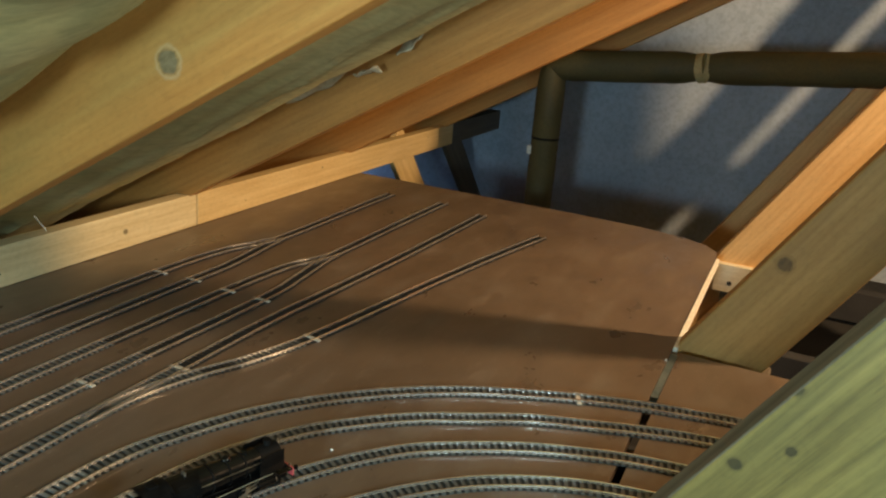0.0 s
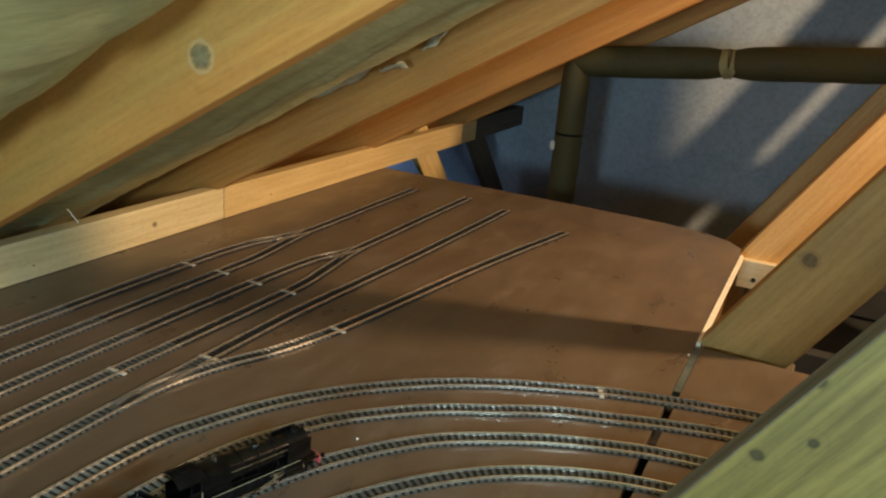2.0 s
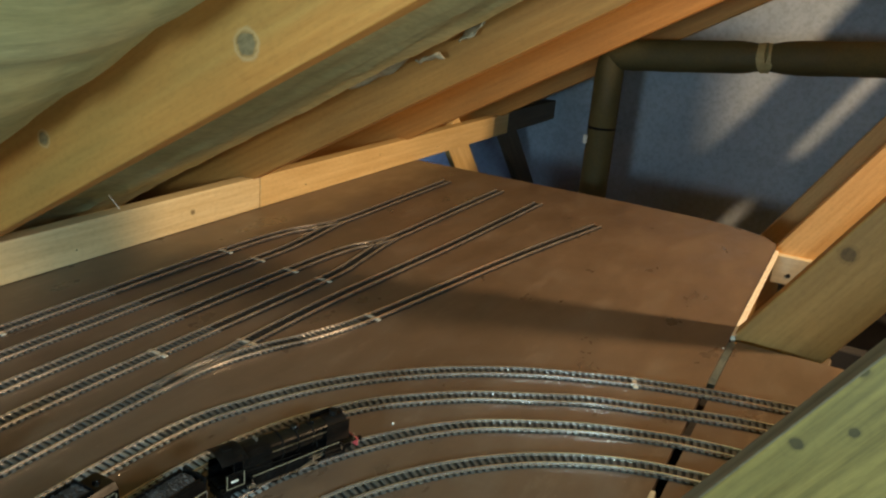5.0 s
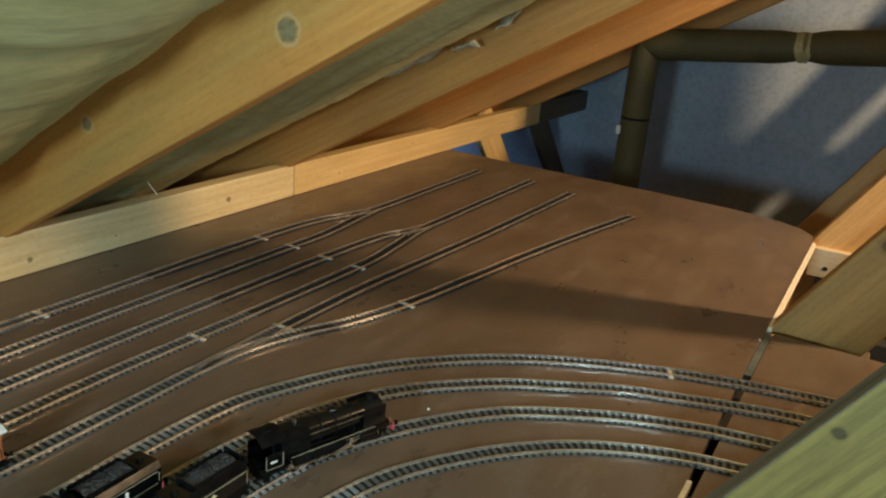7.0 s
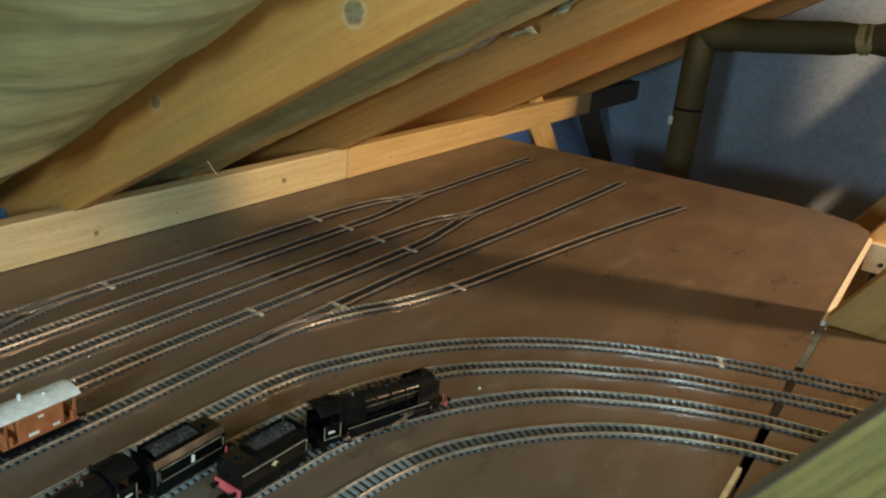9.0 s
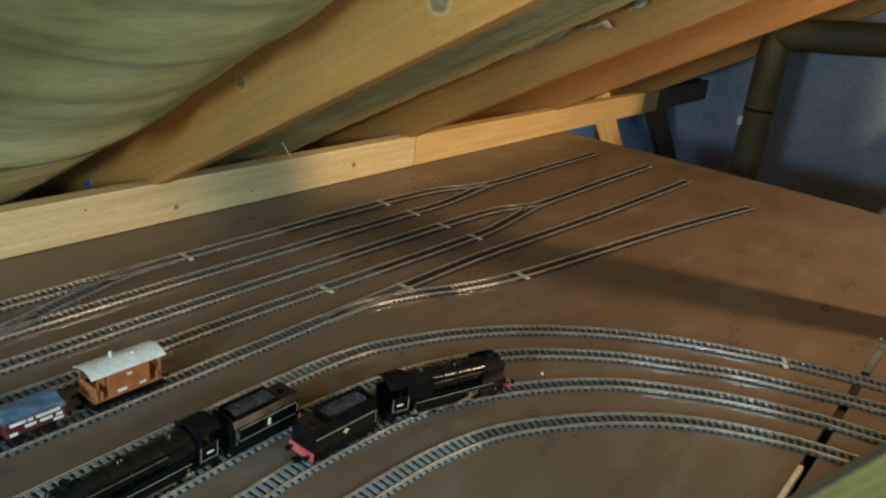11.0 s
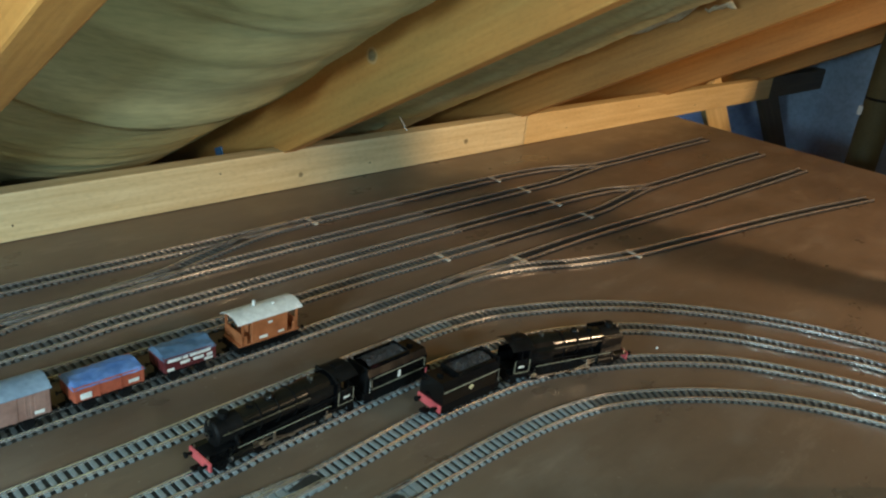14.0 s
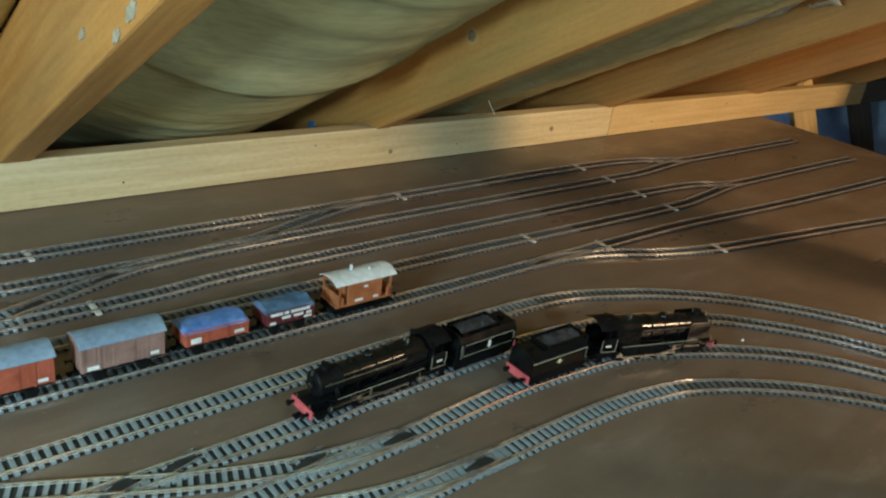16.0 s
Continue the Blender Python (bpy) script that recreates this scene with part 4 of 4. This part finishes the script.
        part("expansion_link", boxes((u + s * 0.0022 - 0.0007, u + s * 0.0022 + 0.0007, drivers[1] - 0.019, drivers[1] - 0.0165, r - 0.001, r + 0.0082), bevel=0.0003), M_STEEL, t)
        part("radius_rod", rod(bmesh.new(), (u + s * 0.0022, drivers[1] - 0.018, r + 0.0050), (u + s * 0.0018, 0.040, 0.0186), 0.0006, 6), M_STEEL, t)
        part("valve_chest", rod(bmesh.new(), (s * 0.0128, 0.021, 0.0195), (s * 0.0128, 0.041, 0.0198), 0.0030, 14), M_BLACK, t)
        part("steam_pipe", rod(bmesh.new(), (s * 0.0085, 0.027, zc + 0.003), (s * 0.0128, 0.030, 0.0215), 0.0023, 10), M_BLACK, t)
        part("injector", boxes((s * 0.0135 - 0.0014, s * 0.0135 + 0.0014, 0.120, 0.128, 0.0085, 0.0120), (s * 0.0135 - 0.0006, s * 0.0135 + 0.0006, 0.122, 0.1235, 0.0120, 0.0170), bevel=0.0003), M_STEEL, t, "small metal injector below the cab")
        part("feed_pipe", rod(bmesh.new(), (s * 0.0030, 0.0485, zc + 0.0135), (s * 0.0134, 0.0495, 0.0250), 0.0007, 6), M_BLACK, t)
        part("reversing_rod", rod(bmesh.new(), (s * 0.0146, 0.070, 0.0262), (s * 0.0148, 0.131, 0.0295), 0.0006, 6), M_SATIN, t)
        part("cab_window_frame", boxes((s * 0.0166, s * 0.0170, 0.1340, 0.1346, 0.0350, 0.0450), (s * 0.0166, s * 0.0170, 0.1340, 0.1440, 0.0346, 0.0352), (s * 0.0166, s * 0.0170, 0.1434, 0.1440, 0.0350, 0.0450)), M_SATIN, cab)
        for y in drivers:
            bm = bmesh.new()
            rod(bm, (u + s * 0.0002, y, r - 0.0032), (u + s * 0.0016, y, r - 0.0032), 0.0015, 10)
            part("crank_pin", bm, M_STEEL, t)
            part("brake_hanger", boxes((s * 0.0070 - 0.0006, s * 0.0070 + 0.0006, y + r * 0.92, y + r * 0.92 + 0.0014, 0.0040, 0.0150)), M_SATIN, t)
        for y in (0.020, 0.045, 0.070, 0.095):
            part("handrail_knob", rod(bmesh.new(), (s * 0.0118, y, zc + 0.0042), (s * 0.0143, y, zc + 0.0045), 0.0006, 6), M_STEEL, t)
    part("roof_vent", boxes((-0.0040, 0.0040, 0.138, 0.147, 0.0506, 0.0524), bevel=0.0004), M_SATIN, t)
    part("lamp_bracket", boxes((-0.0007, 0.0007, 0.0085, 0.0100, zc + 0.0090, zc + 0.0135), (-0.0110, -0.0096, 0.0012, 0.0024, 0.0180, 0.0215), (0.0096, 0.0110, 0.0012, 0.0024, 0.0180, 0.0215)), M_STEEL, t)
    part("smokebox_dart", boxes((-0.0004, 0.0004, 0.0076, 0.0086, zc - 0.0050, zc + 0.0005), (-0.0030, 0.0030, 0.0078, 0.0086, zc - 0.0004, zc + 0.0004)), M_STEEL, t)
    part("pipe_run", rod(bmesh.new(), (0.0148, 0.056, 0.0248), (0.0152, 0.122, 0.0256), 0.0007, 6), M_SATIN, t)
    return t


def tender(m, label, high_sides):
    """A six-wheeled tender; the end beam is at y = 0.086, the engine at y = 0."""
    t = empty("tender", m, label, "tender", "tenders")
    part("frame", boxes((-0.0150, 0.0150, 0.002, 0.086, 0.0100, 0.0175)), M_SATIN, t)
    w = 0.0162
    top = 0.0405
    shoulder = top - (0.0075 if high_sides else 0.0065)
    bm = bmesh.new()
    line = [(-w, 0.0175), (-w, shoulder), (-w + 0.0042, top), (w - 0.0042, top), (w, shoulder), (w, 0.0175)]
    prism(bm, line, 0.006, 0.084)
    bmesh.ops.bevel(bm, geom=list(bm.edges), offset=0.0004, segments=1, affect="EDGES", profile=0.5)
    tank = part("tank", bm, M_BLACK, t)
    part("bunker_front", boxes((-w + 0.002, w - 0.002, 0.0045, 0.0062, 0.0175, top + 0.0035), bevel=0.0004), M_SATIN, t)
    rim = w - 0.0045
    part("coal_rail", boxes((-rim - 0.0006, -rim + 0.0006, 0.010, 0.062, top - 0.001, top + 0.0042), (rim - 0.0006, rim + 0.0006, 0.010, 0.062, top - 0.001, top + 0.0042), (-rim, rim, 0.0615, 0.0625, top - 0.001, top + 0.0042)), M_BLACK, t)
    bm = bmesh.new()
    n, k = 24, 10
    rows = [[bm.verts.new((-rim + 0.0007 + (2 * rim - 0.0014) * i / k, 0.012 + 0.0485 * j / n,
                           top + 0.0008 + 0.0036 * math.sin(math.pi * i / k) * (1 - 0.5 * j / n) + 0.0020 * noise.noise((i * 0.9, j * 0.9, 7)))) for i in range(k + 1)] for j in range(n + 1)]
    for a, b in zip(rows, rows[1:]):
        for i in range(k):
            bm.faces.new((a[i], a[i + 1], b[i + 1], b[i]))
    part("coal", bm, M_COAL, tank, "heap of model coal")
    part("water_filler", rod(bmesh.new(), (0, 0.074, top - 0.001), (0, 0.074, top + 0.0028), 0.0034, 14), M_BLACK, t)
    for s in (-1, 1):
        x = s * (w + 0.00025)
        if high_sides:
            part("lining", boxes((x - 0.0002, x + 0.0002, 0.008, 0.083, shoulder - 0.0016, shoulder - 0.0006)), M_LINE, tank, "thin pale lining below the shoulder")
        else:
            lo, hi = 0.0200, shoulder - 0.0012
            part("lining", boxes((x - 0.0002, x + 0.0002, 0.012, 0.079, hi - 0.0006, hi), (x - 0.0002, x + 0.0002, 0.010, 0.0106, lo + 0.002, hi - 0.002), (x - 0.0002, x + 0.0002, 0.0804, 0.081, lo + 0.002, hi - 0.002), (x - 0.0002, x + 0.0002, 0.012, 0.079, lo, lo + 0.0006)), M_LINE, tank, "thin pale lining round the side panel")
        emblem = bmesh.new()
        rim_of = [(0.0, 0.0034), (0.0017, 0.0012), (0.0044, 0.0), (0.0017, -0.0012), (0.0, -0.0034), (-0.0017, -0.0012), (-0.0044, 0.0), (-0.0017, 0.0012)] if high_sides else [(0.0, 0.0042), (0.0018, 0.0026), (0.0014, 0.0), (0.0022, -0.0030), (0.0, -0.0042), (-0.0022, -0.0030), (-0.0014, 0.0), (-0.0018, 0.0026)]
        near, far = [[emblem.verts.new((x + d, 0.046 + u, 0.0262 + v)) for u, v in rim_of] for d in (-0.0002, 0.0002)]
        emblem.faces.new(near)
        emblem.faces.new(far[::-1])
        for i in range(8):
            emblem.faces.new((near[i], near[(i + 1) % 8], far[(i + 1) % 8], far[i]))
        bmesh.ops.recalc_face_normals(emblem, faces=emblem.faces)
        part("emblem", emblem, M_GILT if high_sides else M_WHITE, tank, "small gilt emblem" if high_sides else "small pale emblem")
        for y in (0.018, 0.044, 0.070):
            part("axlebox", boxes((s * 0.0140 - 0.0012, s * 0.0140 + 0.0014, y - 0.0024, y + 0.0024, 0.0050, 0.0100), bevel=0.0004), M_SATIN, t)
            part("leaf_spring", boxes((s * 0.0146 - 0.0005, s * 0.0146 + 0.0007, y - 0.0070, y + 0.0070, 0.0108, 0.0120), (s * 0.0146 - 0.0005, s * 0.0146 + 0.0007, y - 0.0042, y + 0.0042, 0.0120, 0.0130)), M_SATIN, t)
        part("handrail", rod(bmesh.new(), (s * (w + 0.0010), 0.0075, 0.0185), (s * (w + 0.0010), 0.0075, shoulder), 0.0004, 6), M_STEEL, t, "thin steel handrail")
        part("axlebox_frame", boxes((s * 0.0140 - 0.0006, s * 0.0140 + 0.0006, 0.008, 0.082, 0.0068, 0.0105)), M_SATIN, t)
        part("step", boxes((s * 0.0148 - 0.0015, s * 0.0148 + 0.0015, 0.003, 0.009, 0.0070, 0.0078)), M_SATIN, t)
    for y in (0.018, 0.044, 0.070):
        wheelset("wheel", t, y, 0.0078)
    beam = part("buffer_beam", boxes((-0.0160, 0.0160, 0.0845, 0.0865, 0.0095, 0.0180), bevel=0.0003), M_RED, t, "red buffer beam")
    for s in (-1, 1):
        bm = bmesh.new()
        rod(bm, (s * 0.0115, 0.086, 0.0140), (s * 0.0115, 0.0915, 0.0140), 0.0014, 8)
        rod(bm, (s * 0.0115, 0.0910, 0.0140), (s * 0.0115, 0.0925, 0.0140), 0.0028, 14)
        part("buffer", bm, M_SATIN, beam)
    part("coupling", boxes((-0.004, 0.004, 0.0865, 0.0945, 0.0060, 0.0078)), M_SATIN, t)
    return t


locomotive(on_rails(-0.639, 0.352, 1.5), "black steam locomotive model with a red buffer beam", False, (0.055, 0.082, 0.109), 0.0118, 0.0006)
tender(on_rails(-0.643, 0.516, 0.8), "black tender with coal behind the plain engine", False)
locomotive(on_rails(-0.5345, 0.8145, 162.0), "black steam locomotive model with smoke deflectors", True, (0.050, 0.072, 0.094, 0.116), 0.0098, 0.0014)
tender(on_rails(-0.5835, 0.6500, 178.5), "black tender with coal and a red end beam", True)

# ---- small things ----
for x, y in ((-0.524, 0.888), (-0.243, 1.352), (-0.61, 0.70)):
    bm = bmesh.new()
    bmesh.ops.create_icosphere(bm, subdivisions=2, radius=0.0016, matrix=Matrix.Translation((x, y, 0.0010)))
    tagged(part("track_pin", bm, M_WHITE), "small bright pin head on the baseboard", "pin", "loose pins")
tagged(part("wire_strand", rod(rod(bmesh.new(), (-1.205, 1.10, 0.066), (-1.215, 1.085, 0.095), 0.0008, 6), (-1.215, 1.085, 0.095), (-1.212, 1.09, 0.125), 0.0008, 6), M_WHITE),
       "thin pale wire standing up behind the batten", "wire")


bm = bmesh.new()
box(bm, -0.012, 0.012, -0.0015, 0.0015, -0.009, 0.009, 0.001)
tagged(part("tape_tag", bm, M_BLUETAPE, None, "", pose(-1.384, 0.8133, 0.012, 0, -24, 0)), "small blue tape tag stuck on the rafter's foot", "tape")


def splash(x, dz, size, seed):
    """A thin ragged splash of plaster on the near face of a rafter."""
    bm = bmesh.new()
    n = 18
    ring = []
    for k in range(n):
        a = k * math.tau / n
        r = size * (0.6 + 0.7 * abs(noise.noise((math.cos(a) * 2, math.sin(a) * 2, seed))))
        ring.append(bm.verts.new((x + 1.6 * r * math.cos(a), 0.2488, under(x) + dz + r * math.sin(a) + SLOPE * 1.6 * r * math.cos(a))))
    bm.faces.new(ring)
    res = bmesh.ops.extrude_face_region(bm, geom=list(bm.faces))
    bmesh.ops.translate(bm, verts=[v for v in res["geom"] if isinstance(v, bmesh.types.BMVert)], vec=(0, 0.0016, 0))
    bmesh.ops.recalc_face_normals(bm, faces=bm.faces)
    tagged(part("plaster_splash", bm, M_PLASTER), "dried pale plaster splash on the rafter", "plaster splash", "plaster splashes")


splash(-0.735, 0.012, 0.009, 3)
splash(-0.765, 0.006, 0.007, 5)
splash(-0.715, 0.022, 0.006, 8)
splash(-0.845, 0.035, 0.006, 9)
